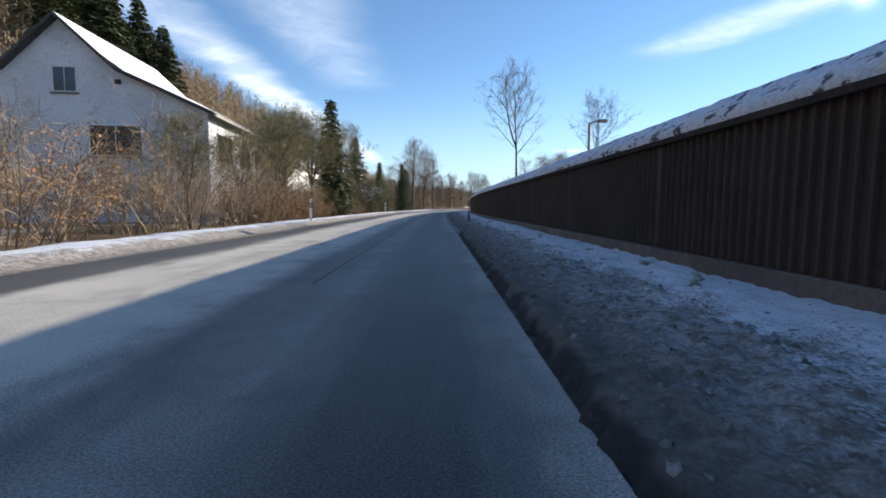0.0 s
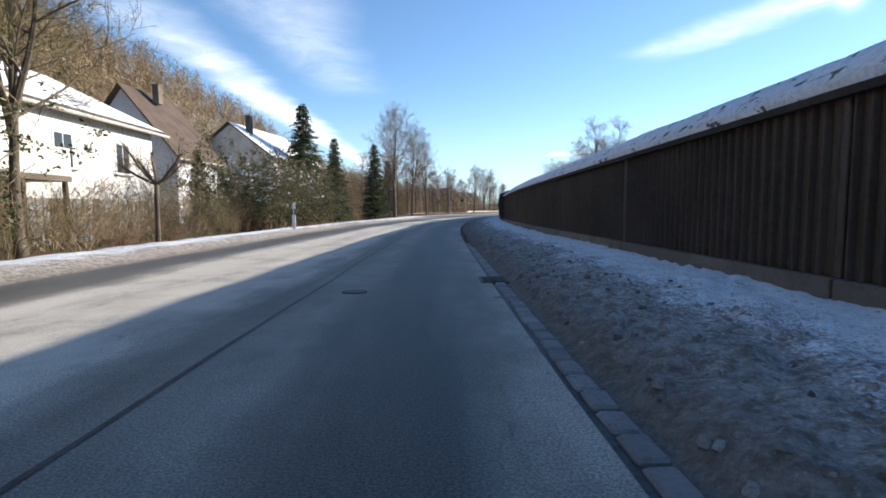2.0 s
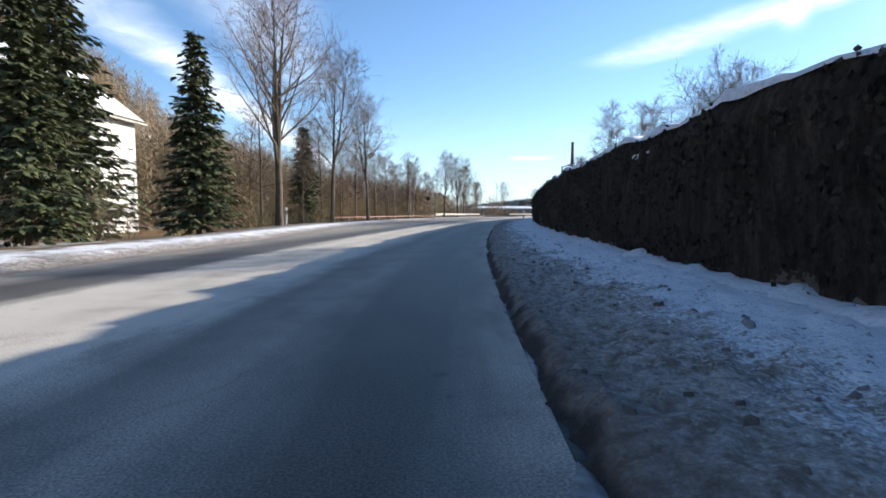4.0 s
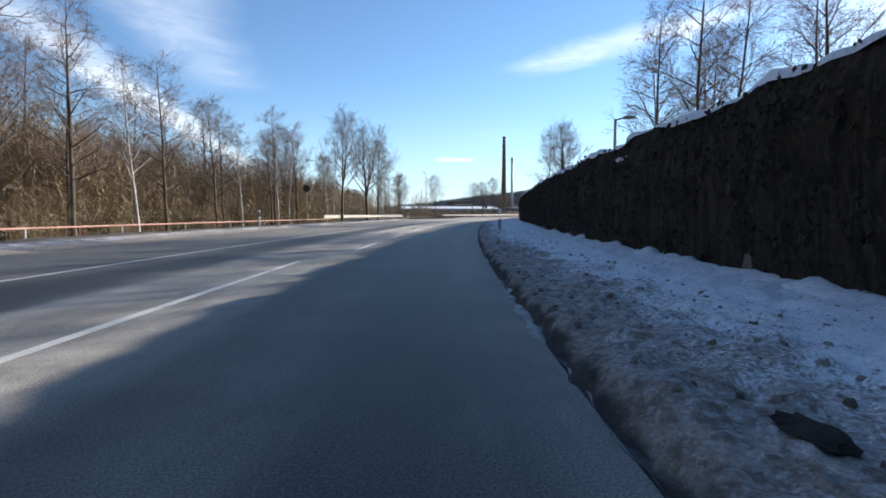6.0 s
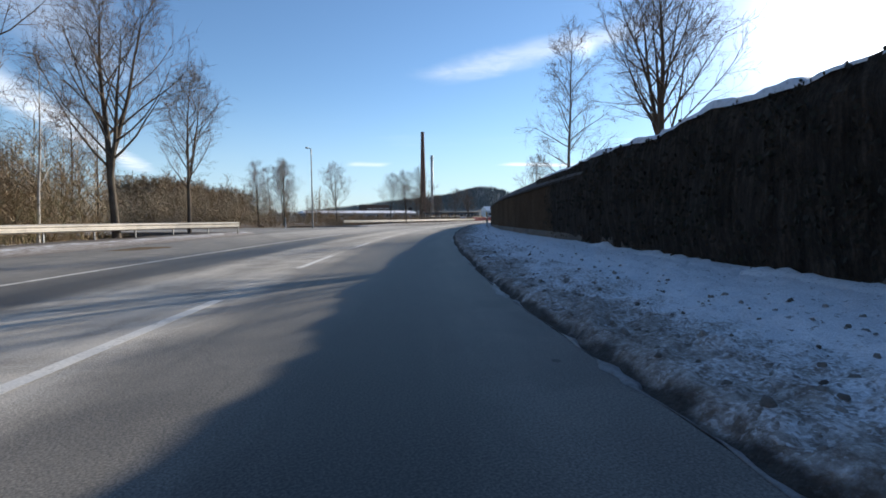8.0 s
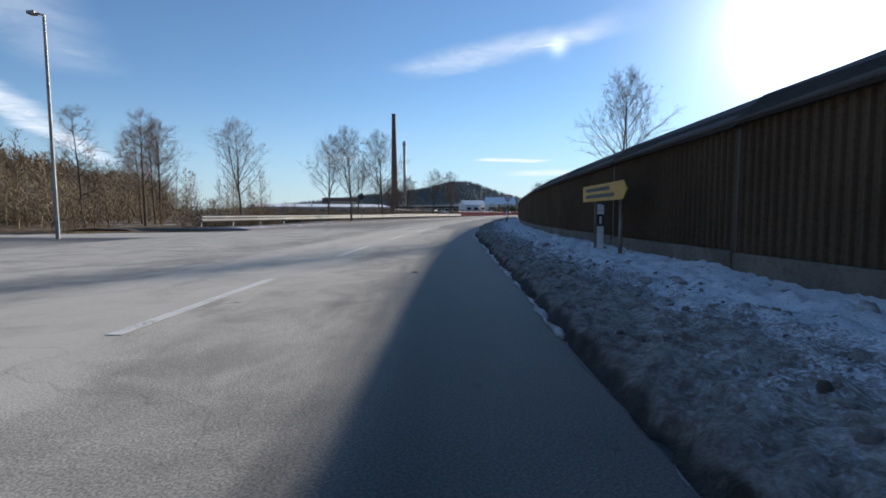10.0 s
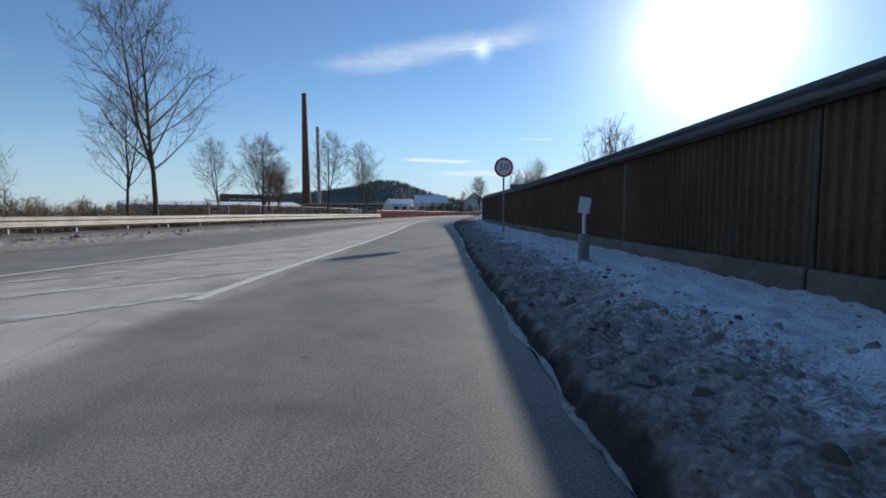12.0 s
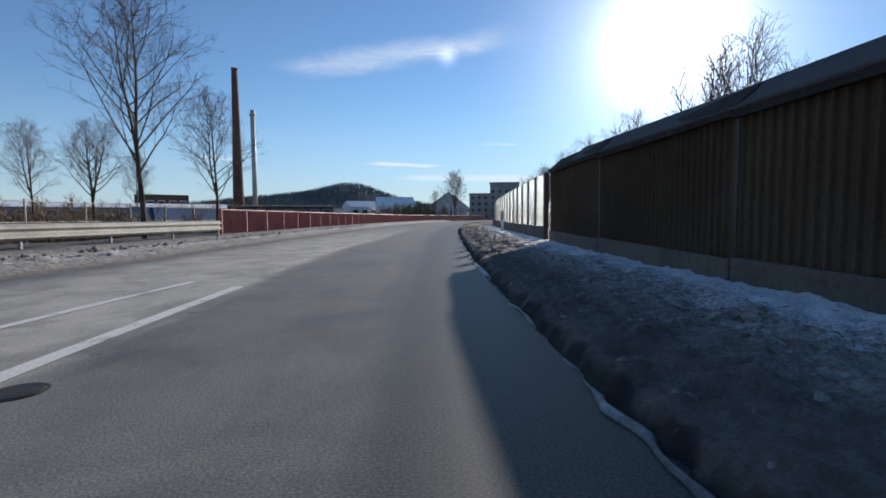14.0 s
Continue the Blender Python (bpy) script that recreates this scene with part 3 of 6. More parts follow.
def land(x, y):
    """The height of the country: a flat valley floor, a wooded slope on the left, hills far off."""
    i = int(np.argmin((LINE_X[::8] - x) ** 2 + (LINE_Y[::8] - y) ** 2)) * 8
    h = TURN[i]
    r = (x - LINE_X[i]) * math.cos(h) - (y - LINE_Y[i]) * math.sin(h)
    s = STATION[i]
    z = -0.12
    if r < -8:
        z += 25 * smoothstep(20, 66, -r) * (1 - smoothstep(95, 160, s)) + 0.25 * noise.noise((x * 0.1, y * 0.1, 0))
        z -= 0.5 * smoothstep(9.5, 16, -r) * smoothstep(60, 90, s) * (1 - smoothstep(170, 200, s))
    if r > 8:
        z += 2.0 * smoothstep(8, 60, r) + 0.3 * noise.noise((x * 0.1, y * 0.1, 3.0))
    far = math.hypot(x - 20, y - 120)
    if far > 350:
        k = smoothstep(350, 800, far)
        u, d = 0.87 * (x - 720) - 0.49 * (y - 1330), 0.49 * (x - 720) + 0.87 * (y - 1330)
        ridge = math.exp(-((u + 60) / (280 if u > -60 else 460)) ** 2) * math.exp(-((d - 60) / 330) ** 2)
        z += k * (54 * ridge + 26 * math.exp(-(u / 95) ** 2 - (d / 170) ** 2))
        z += k * 8 * (0.3 + noise.noise((x * 0.002, y * 0.002, 7.0)))
    return z


def ribbon(s0, s1, ds, edges, uv=None):
    """A strip along the road. edges(s) gives rows of (r, z)."""
    g = Geo()
    rows = 0
    s = s0
    while s < s1 + 1e-6:
        line = edges(s)
        mid, h = at(s, 0.0), heading(s)
        for r, z in line:
            g.v.append((mid.x + r * math.cos(h), mid.y - r * math.sin(h), z))
            g.uv.append((s, r) if uv is None else uv(s, r))
        m = len(line)
        if rows:
            a, b_ = (rows - 1) * m, rows * m
            g.f += [(a + i, a + i + 1, b_ + i + 1, b_ + i) for i in range(m - 1)]
        rows += 1
        s += ds
    return g


# ---------------------------------------------------------------- ground, road, verges
def steps(a, b, near, grow):
    """Grid lines that are dense from a to b and spread out beyond, to the horizon."""
    mid = list(np.arange(a, b + 0.1, near))
    up, dn, d = [mid[-1]], [mid[0]], near
    while up[-1] < 3600:
        d *= grow
        up.append(up[-1] + d)
        dn.append(dn[-1] - d)
    return dn[:0:-1] + mid + up[1:]


def build_ground():
    xs, ys = steps(-60, 110, 5.0, 1.055), steps(-30, 300, 5.0, 1.055)
    g = Geo()
    for y in ys:
        for x in xs:
            g.v.append((x, y, land(x, y)))
    n = len(xs)
    g.f = [(j * n + i, j * n + i + 1, (j + 1) * n + i + 1, (j + 1) * n + i) for j in range(len(ys) - 1) for i in range(n - 1)]
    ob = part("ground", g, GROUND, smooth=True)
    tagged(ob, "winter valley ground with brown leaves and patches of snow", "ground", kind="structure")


build_ground()

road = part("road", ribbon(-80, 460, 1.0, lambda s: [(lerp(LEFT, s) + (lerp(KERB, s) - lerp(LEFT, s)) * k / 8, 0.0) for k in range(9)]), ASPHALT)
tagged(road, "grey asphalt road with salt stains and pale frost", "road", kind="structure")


def side_road():
    g = Geo()
    for k in range(13):
        r = -9.5 - 5 * k
        wide = 5.0 + 8.0 * math.exp(-k / 1.6)
        for s in (166 - wide, 166, 166 + wide):
            g.v.append(tuple(at(s, r, -0.008)))
            g.uv.append((r, (s - 166) * 0.5 - 6.5))
    g.f = [(3 * k + i, 3 * k + 3 + i, 3 * k + 4 + i, 3 * k + 1 + i) for k in range(12) for i in range(2)]
    ob = part("side_road", g, ASPHALT)
    tagged(ob, "salt-stained asphalt mouth of a side road", "road", kind="structure")


side_road()


def lumps(p, amount):
    return amount * (0.55 * noise.noise(p * 1.5) + 0.5 * noise.noise(p * 4.1) + 0.5 * abs(noise.noise(p * 6.3)) + 0.55 * noise.noise(p * 9.7))


def verge_point(s, k):
    """Offset and height of the right-hand verge, k from 0 at the gutter to 1 at the wall."""
    bare = smoothstep(13, 18, s) * (1 - smoothstep(38, 44, s))
    a, b_ = lerp(KERB, s) + 0.01 + 0.15 * bare, lerp(WALL, s) + 0.12
    a += (1 - 0.75 * bare) * (0.06 * noise.noise((s * 0.9, 0, 0)) + 0.06 * noise.noise((s * 3.1, 5, 0)) + 0.05 * noise.noise((s * 8.3, 9, 0)))
    heap = 0.065 + 0.045 * smoothstep(150, 165, s) * (1 - smoothstep(184, 190, s)) + 0.02 * smoothstep(60, 80, s)
    r = a + (b_ - a) * k
    z = -0.012 + (0.11 + 0.02 * bare) * smoothstep(0.0, 0.045 + 0.1 * bare, k) + 0.03 * smoothstep(0.05, 0.3, k) + (0.05 - 0.04 * smoothstep(142, 160, s) + 0.03 * smoothstep(184, 196, s)) * smoothstep(0.2, 1.0, k)
    return r, z + lumps(Vector((s, r, 1.0)), heap) * smoothstep(0.01, 0.08, k) * (1 - 0.35 * smoothstep(0.6, 1, k))


def build_verge_right():
    """The snowy strip between gutter and wall."""
    fr = [0.0, 0.012, 0.028, 0.05] + [0.072 + 0.0225 * i for i in range(41)] + [1.0]

    def shade(s, r):
        k = lerp(KERB, s)
        more = (0.2 * smoothstep(55, 75, s) + 0.14 * smoothstep(98, 110, s)) * (1 - smoothstep(140, 160, s)) + 0.16 * smoothstep(148, 162, s) - 0.10 * smoothstep(202, 214, s) - 0.22 * smoothstep(206, 218, s)
        return r - k, (r - k - 0.1) / (lerp(WALL, s) - k) + more

    ob = part("verge_right", ribbon(-6, 250, 0.06, lambda s: [verge_point(s, k) for k in fr], shade), VERGE, smooth=True)
    tagged(ob, "snow-covered verge, gritty brown towards the kerb", "verge", kind="structure")


def build_verge_left():
    fr = [0.0, 0.06, 0.14, 0.24, 0.36, 0.5, 0.65, 0.82, 1.0]

    def edges(s):
        a = lerp(LEFT, s) + 0.02
        wide = 2.4 + 2.4 * smoothstep(60, 90, s)
        if 154 < s < 178:
            a = a - 5.5
        row = []
        for k in reversed(fr):
            r = a - wide * k
            z = -0.01 + (0.14 + 0.16 * smoothstep(180, 192, s)) * smoothstep(0, 0.25, k) - 0.2 * smoothstep(0.6, 1, k) + lumps(Vector((s, r, 4.0)), 0.05) * smoothstep(0.02, 0.2, k)
            row.append((r, z))
        return row

    for name, s0, s1 in (("verge_left", -20, 155.2), ("verge_left_far", 177, 300)):
        ob = part(name, ribbon(s0, s1, 0.4, edges, lambda s, r: (0.3 + lerp(LEFT, s) - r, 0.08 + (0.62 - 0.22 * smoothstep(85, 110, s) + 0.1 * smoothstep(205, 222, s)) * min(1.0, (lerp(LEFT, s) - r) / 0.9) - 0.6 * smoothstep(1.2 - 0.5 * smoothstep(180, 192, s), 2.2 - 0.8 * smoothstep(180, 192, s), lerp(LEFT, s) - r))), VERGE, smooth=True)
        tagged(ob, "snow bank beside the road over brown grass", "verge", kind="structure")


build_verge_right()
build_verge_left()


def frost_edge(s0, s1, scale, mat, label):
    """An icy lip along the kerb, broken by gaps."""
    def edges(s):
        k = lerp(KERB, s)
        a = k + 0.05 * noise.noise((s * 1.1, 2, 0)) + 0.035 * noise.noise((s * 4, 2, 0))
        gap = smoothstep(-0.3, 0.25, noise.noise((s * 0.45, 3, 1)) + 0.6 * noise.noise((s * 1.9, 3, 1)))
        if scale > 1.5:
            gap *= smoothstep(-0.05, 0.2, noise.noise((s * 0.7, 8, 1)) + 0.5 * noise.noise((s * 2.3, 8, 1)))
        w_ = scale * gap * max(0.02, 0.056 + 0.06 * noise.noise((s * 0.5, 9, 0)) + 0.06 * noise.noise((s * 2.6, 1, 0)) + 0.05 * noise.noise((s * 7.0, 1, 0)))
        h_ = 0.004 + (gap * 0.02 + 0.02 * noise.noise((s * 1.4, 4, 0)) + 0.015 * noise.noise((s * 6.0, 4, 0))) / scale
        return [(a - w_ * 0.6, 0.002), (a - w_ * 0.45, h_ * 0.8), (a + w_ * 0.15, h_), (a + w_ * 0.6, h_ * 0.5), (a + w_, -0.02)]

    tagged(part("ice_lip", ribbon(s0, s1, 0.08, edges), mat, smooth=True), label, "snow", kind="stuff")


frost_edge(156, 240, 1.0, ICE, "thin lip of frozen snow along the kerb")
frost_edge(58, 155.9, 1.6, DARK_ICE, "flat broken sheets of grey ice along the kerb")


def paint_strip(name, s0, s1, r, wide, label):
    ob = part(name, ribbon(s0, s1, (s1 - s0) / max(1, round((s1 - s0) / 1.4)) - 1e-7, lambda s: [((r(s) if callable(r) else r) - wide / 2, 0.005), ((r(s) if callable(r) else r) + wide / 2, 0.005)]), PAINT)
    return tagged(ob, label, "road marking", kind="structure")


for k in range(-3, 15):
    s0 = 115.5 + 6.0 * k
    if 103 < s0 < 186:
        paint_strip("lane_dash", s0, s0 + 2.8, -2.12, 0.12, "worn white dash of the centre line")
paint_strip("centre_line", 85.5, 101.0, lambda s: -2.4 - 0.012 * (s - 85), 0.10, "faint worn white centre line")
paint_strip("centre_line", 188.8, 221.5, lambda s: -2.34 + 0.26 * smoothstep(190, 202, s) - 0.24 * smoothstep(208, 219, s), 0.14, "worn solid white centre line")
HATCH = [(184, -6.6), (191, -5.75), (199, -4.8), (207, -4.15), (220, -3.3), (224, -2.9)]
paint_strip("edge_line", 184, 222, lambda s: lerp(HATCH, s), 0.11, "pale worn edge line of a hatched area")
paint_strip("edge_line", 98, 152, -5.5, 0.10, "pale worn edge line")
for k in range(13):
    s1 = 189.2 + 2.3 * k                             # slanting bars of the hatched area
    r1 = -2.34 + 0.26 * smoothstep(190, 202, s1) - 0.24 * smoothstep(208, 219, s1) - 0.09
    g = Geo()
    far = lerp(HATCH, s1) + 0.1
    n = 8
    for i in range(n + 1):
        r = r1 + (far - r1) * i / n
        s = s1 + 1.3 * (r - r1)
        for d in (-0.17, 0.17):
            q = min(lerp(HATCH, s + d), -2.4)
            g.v.append(tuple(at(s + d, max(r, q + 0.05), 0.005)))
            g.uv.append((s + d, r))
    g.f = [(2 * i, 2 * i + 1, 2 * i + 3, 2 * i + 2) for i in range(n)]
    tagged(part("hatch_bar", g, FADED_PAINT), "salt-bleached slanting bar of the hatched area", "road marking", kind="structure")
seam = part("tar_seam", ribbon(5, 47, 0.5, lambda s: [(-1.33 + 0.05 * noise.noise((s * 0.4, 0, 0)) - 0.016 + 0.012 * noise.noise((s * 1.3, 4, 0)), 0.004), (-1.33 + 0.05 * noise.noise((s * 0.4, 0, 0)) + 0.016, 0.004)]), SEAM)
tagged(seam, "dark tar seam between two asphalt lanes", "seam", kind="structure")


def manhole(s, r, size=1.0):
    t = thing("manhole_cover", "round dark cast-iron cover set in the asphalt", "manhole cover", m=along(s, r, 0.0) @ Matrix.Diagonal((size, size, 1, 1)))
    part("rim", Geo().tube([(0, 0, 0.001), (0, 0, 0.004)], [0.33, 0.33], 20, True), IRON, t)
    part("lid", Geo().tube([(0, 0, 0.004), (0, 0, 0.007)], [0.28, 0.28], 20, True), IRON, t)


for s, r, size in ((35.6, -0.9, 0.4), (113.3, -2.9, 0.42), (120.0, -2.75, 0.4), (121.4, -2.95, 0.36), (218.0, -2.05, 0.4), (161.0, -0.36, 0.16)):
    manhole(s, r, size)


def gully(s):
    t = thing("gully_grate", "iron gully grate in the gutter", "grate", m=along(s, lerp(KERB, s) + 0.05, 0.0))
    part("rim", Geo().box(-0.17, -0.25, -0.01, 0.17, 0.25, 0.008, 0.006), IRON, t)
    for k in range(6):
        part("bar", Geo().box(-0.14, -0.21 + 0.075 * k, 0.008, 0.14, -0.175 + 0.075 * k, 0.016), IRON, t)


gully(36.4)
gully(93.0)


# ---------------------------------------------------------------- the noise barrier on the right
BAY = 4.0


def wall_line():
    """Posts along the wall, a bay apart."""
    s, posts = -26.0, []
    while s < 229.0:
        posts.append(s)
        a = at(s, lerp(WALL, s))
        d = BAY * 0.9
        while (at(s + d, lerp(WALL, s + d)) - a).length < BAY:
            d += 0.01
        s += d
    return posts


POSTS = wall_line()


def wall_height(s):
    return lerp(((-90, 1.0), (60, 1.0), (80, 1.1), (105, 1.14), (123, 1.21), (150, 1.18), (160, 1.125), (172, 1.065), (195, 1.03), (204, 1.03), (213, 1.09), (221, 1.17), (230, 1.32), (235, 1.32)), s)


def rib_panel(mat):
    """A bay of trapezoid sheet: x along the bay, y into the wall."""
    g = Geo()
    n, pitch = 30, (BAY - 0.12) / 30
    prof = []
    for i in range(n):
        x = 0.06 + i * pitch
        prof += [(x, 0.045), (x + pitch * 0.58, 0.045), (x + pitch * 0.68, 0.008), (x + pitch * 0.75, 0.0), (x + pitch * 0.84, 0.008)]
    prof.append((BAY - 0.06, 0.045))
    for z in (0.34, 1.62):
        g.v += [(x, y, z) for x, y in prof]
    m = len(prof)
    g.f = [(i, i + 1, m + i + 1, m + i) for i in range(m - 1)]
    g.box(0.0, 0.05, 0.30, BAY, 0.14, 1.62)
    return g.mesh("ribbed_panel", mat)


def cap_mesh():
    g = Geo()
    prof = [(-0.05, 1.565), (-0.05, 1.62), (0.28, 1.86), (0.30, 1.84), (0.30, 1.60)]
    for x in (0.0, BAY):
        g.v += [(x, y, z) for y, z in prof]
    n = len(prof)
    g.f = [(i, (i + 1) % n, n + (i + 1) % n, n + i) for i in range(n)] + [tuple(range(n)), tuple(range(2 * n - 1, n - 1, -1))]
    return g.mesh("cap_board", CAP)


noise_wall = thing("noise_barrier", "dark brown ribbed noise barrier on a concrete plinth, partly overgrown", "wall", kind="structure")
PANEL_MESH, GLARE_PANEL, CAP_MESH = rib_panel(SHEET), rib_panel(SHEET_GLARE), cap_mesh()
PLINTH_MESH = Geo().box(0.015, -0.02, -0.3, BAY - 0.015, 0.16, 0.335, 0.012).mesh("plinth_slab", CONCRETE)
POST_MESH = Geo().box(-0.035, 0.026, -0.2, 0.035, 0.12, 1.60, 0.008).mesh("wall_post", SHEET)
for a, b_ in zip(POSTS[:-1], POSTS[1:]):
    p, q = at(a, lerp(WALL, a)), at(b_, lerp(WALL, b_))
    ang = math.degrees(math.atan2(q.y - p.y, q.x - p.x))
    tilt = Matrix.Identity(4)                        # the top climbs evenly from post to post
    tilt[2][0] = 1.72 * (wall_height(b_) - wall_height(a)) / BAY
    m = pose(p.x, p.y, 0, 0, 0, ang) @ tilt @ Matrix.Diagonal((1, -1, wall_height(a), 1))
    for nm, me in (("plinth_slab", PLINTH_MESH), ("ribbed_panel", PANEL_MESH if a < 120 else GLARE_PANEL), ("cap_board", CAP_MESH), ("wall_post", POST_MESH)):
        part(nm, me, None, noise_wall, m=m)


def wall_snow():
    """Snow lying on the sloping cap, thinning out along the wall."""
    def edges(s):
        k, h_ = lerp(WALL, s), wall_height(s)
        n1, n2 = noise.noise((s * 0.7, 0, 2)), noise.noise((s * 4.0, 1, 2))
        fade = 1 - smoothstep(132, 150, s) * 0.92
        d = (0.085 + 0.02 * n1 + 0.014 * n2) * fade
        hang = 0.015 * n2 - 0.03
        z0, z1 = 1.62 * h_, 1.86 * h_
        return [(k + hang, z0 - 0.015), (k - 0.06 + 0.012 * n2, z0 + d * 0.6), (k + 0.04, z0 + 0.065 + d), (k + 0.16, (z0 + z1) / 2 + 0.02 + d), (k + 0.27, z1 + d), (k + 0.33, z1 + d * 0.4), (k + 0.31, z1 - 0.05)]

    ob = part("cap_snow", ribbon(-26, 226.5, 0.2, edges), CAP_SNOW, noise_wall, "bluish snow lying on the wall's cap", smooth=True)


wall_snow()


def build_ivy():
    """Climbers that hang over the wall in its middle stretch: a lumpy mat of stems with leaves over it."""
    rng = random.Random(4)
    S0, S1 = 56.0, 143.0

    def body(s, k):
        full = smoothstep(S0, S0 + 7, s + 2.5 * noise.noise((s * 0.3, k, 0))) * (1 - smoothstep(S1 - 9, S1, s + 2.5 * noise.noise((s * 0.3, k, 5))))
        top = 1.86 * wall_height(s) + (0.04 + 0.12 * noise.noise((s * 0.55, 0, 8)) + 0.06 * noise.noise((s * 1.9, 0, 3))) * full
        z = 0.08 + (top - 0.08) * k
        bulge = (0.13 + 0.07 * noise.noise((s * 0.5, z * 0.8, 1)) + 0.06 * noise.noise((s * 2.2, z * 0.9, 6)) + 0.04 * noise.noise((s * 6, z * 1.5, 2)))
        bulge *= full * (0.6 + 0.7 * smoothstep(0, 0.35, k)) * (1.0 - 0.35 * smoothstep(0.85, 1.0, k))
        return lerp(WALL, s) + 0.06 - bulge * 1.2, z, full

    ks = [0, 0.06, 0.14, 0.24, 0.34, 0.44, 0.54, 0.64, 0.74, 0.83, 0.9, 0.96, 1.0]

    def edges(s):
        row = [(body(s, k)[0], body(s, k)[1]) for k in ks]
        row.append((lerp(WALL, s) + 0.30, row[-1][1] - 0.02))
        row.append((lerp(WALL, s) + 0.45, 1.2))
        return row

    ivy = thing("ivy_mat", "dark mat of ivy hanging over the noise barrier", "climbing plant")
    part("stem_mat", ribbon(S0, S1, 0.25, edges), IVY_CORE, ivy, smooth=True)
    g, snow = Geo(), Geo()
    for _ in range(42000):
        s, k = rng.uniform(S0, S1), rng.random() ** 0.8
        r, z, full = body(s, k)
        if full < rng.random() * 0.9:
            continue
        if noise.noise((s * 1.6, z * 1.8, 4)) + 0.5 * noise.noise((s * 4.5, z * 4.5, 4)) < rng.uniform(-0.5, 0.3):
            continue                                 # leaves stand in tufts
        puff = max(0.0, noise.noise((s * 2.4, z * 2.4, 9)))
        rim = smoothstep(0.86, 1.0, k) + 0.7 * smoothstep(0.12, 0.0, k)
        c = at(s, r - rng.uniform(0.0, 0.06 + 0.2 * puff * (1 - smoothstep(0.75, 0.95, k))), z + rng.uniform(-0.07, 0.035) + 0.02 * rim * puff)
        size = rng.uniform(0.02, 0.045)
        a = Vector((rng.uniform(-0.7, 0.7), rng.uniform(-0.7, 0.7), rng.uniform(-1.6, -0.3))).normalized()
        b = a.cross(Vector((rng.uniform(-1, 1), rng.uniform(-1, 1), rng.uniform(-1, 1)))).normalized()
        g.quad(tuple(c - a * size), tuple(c + b * size * 0.75), tuple(c + a * size * 1.1), tuple(c - b * size * 0.75))
    leaves = part("leaf_cover", g, IVY, ivy)
    leaves["kind"] = "stuff"

    def drift(s):
        r, z, full = body(s, 1.0)
        d = 0.10 * full * smoothstep(-0.05, 0.4, noise.noise((s * 0.9, 3, 3)) + 0.4 * noise.noise((s * 3.2, 3, 3)) + 0.12)
        return [(r - 0.03 - 0.1 * d, z - 0.04), (r - 0.02, z + d * 0.8), (r + 0.12, z + d), (lerp(WALL, s) + 0.22, z + d), (lerp(WALL, s) + 0.38, z - 0.05)]

    def foot(s):
        r, z, full = body(s, 0.0)
        d = 0.11 * full * smoothstep(-0.05, 0.6, 0.6 * noise.noise((s * 1.1, 7, 3)) + 0.6 * noise.noise((s * 3.7, 7, 3)) + 0.4 * noise.noise((s * 9.0, 7, 3)))
        g_ = 0.20
        return [(r - 0.42, g_ - 0.12), (r - 0.28, g_ + d * 0.5 - 0.03), (r - 0.12, g_ + d), (r + 0.1, g_ + d * 1.1), (r + 0.3, g_)]

    part("foot_snow", ribbon(S0 + 1, S1 - 1, 0.15, foot), SNOW, ivy, "snow caught at the foot of the ivy", smooth=True)
    part("snow_cover", ribbon(S0 + 1, S1 - 1, 0.2, drift), SNOW, ivy, "patchy snow on top of the ivy", smooth=True)


build_ivy()


# ---------------------------------------------------------------- vegetation
def bent(rng, p, d, length, n, up, wild):
    """A wandering line of n steps from p along d."""
    pts, d = [Vector(p)], Vector(d).normalized()
    for _ in range(n):
        d = (d + Vector((rng.uniform(-wild, wild), rng.uniform(-wild, wild), rng.uniform(-wild, wild) + up))).normalized()
        pts.append(pts[-1] + d * (length / n))
    return pts


def point_on(pts, t):
    k = min(int(t * (len(pts) - 1)), len(pts) - 2)
    f = t * (len(pts) - 1) - k
    return pts[k].lerp(pts[k + 1], f), (pts[k + 1] - pts[k]).normalized()


def aside(rng, d, lo, hi):
    """A direction that leaves d by an angle between lo and hi degrees."""
    a = d.cross(Vector((rng.uniform(-1, 1), rng.uniform(-1, 1), rng.uniform(-1, 1)))).normalized()
    t = radians(rng.uniform(lo, hi))
    return d * math.cos(t) + a * math.sin(t)


def crown_mesh(fine, limbs, twig_mat, bark_mat):
    """Twigs and limbs in one mesh, each with its own material."""
    n, count = len(fine.v), len(fine.f)
    fine.v += limbs.v
    fine.f += [tuple(i + n for i in f) for f in limbs.f]
    me = fine.mesh("crown", twig_mat)
    me.materials.append(bark_mat)
    me.polygons.foreach_set("material_index", [0] * count + [1] * len(limbs.f))
    return me


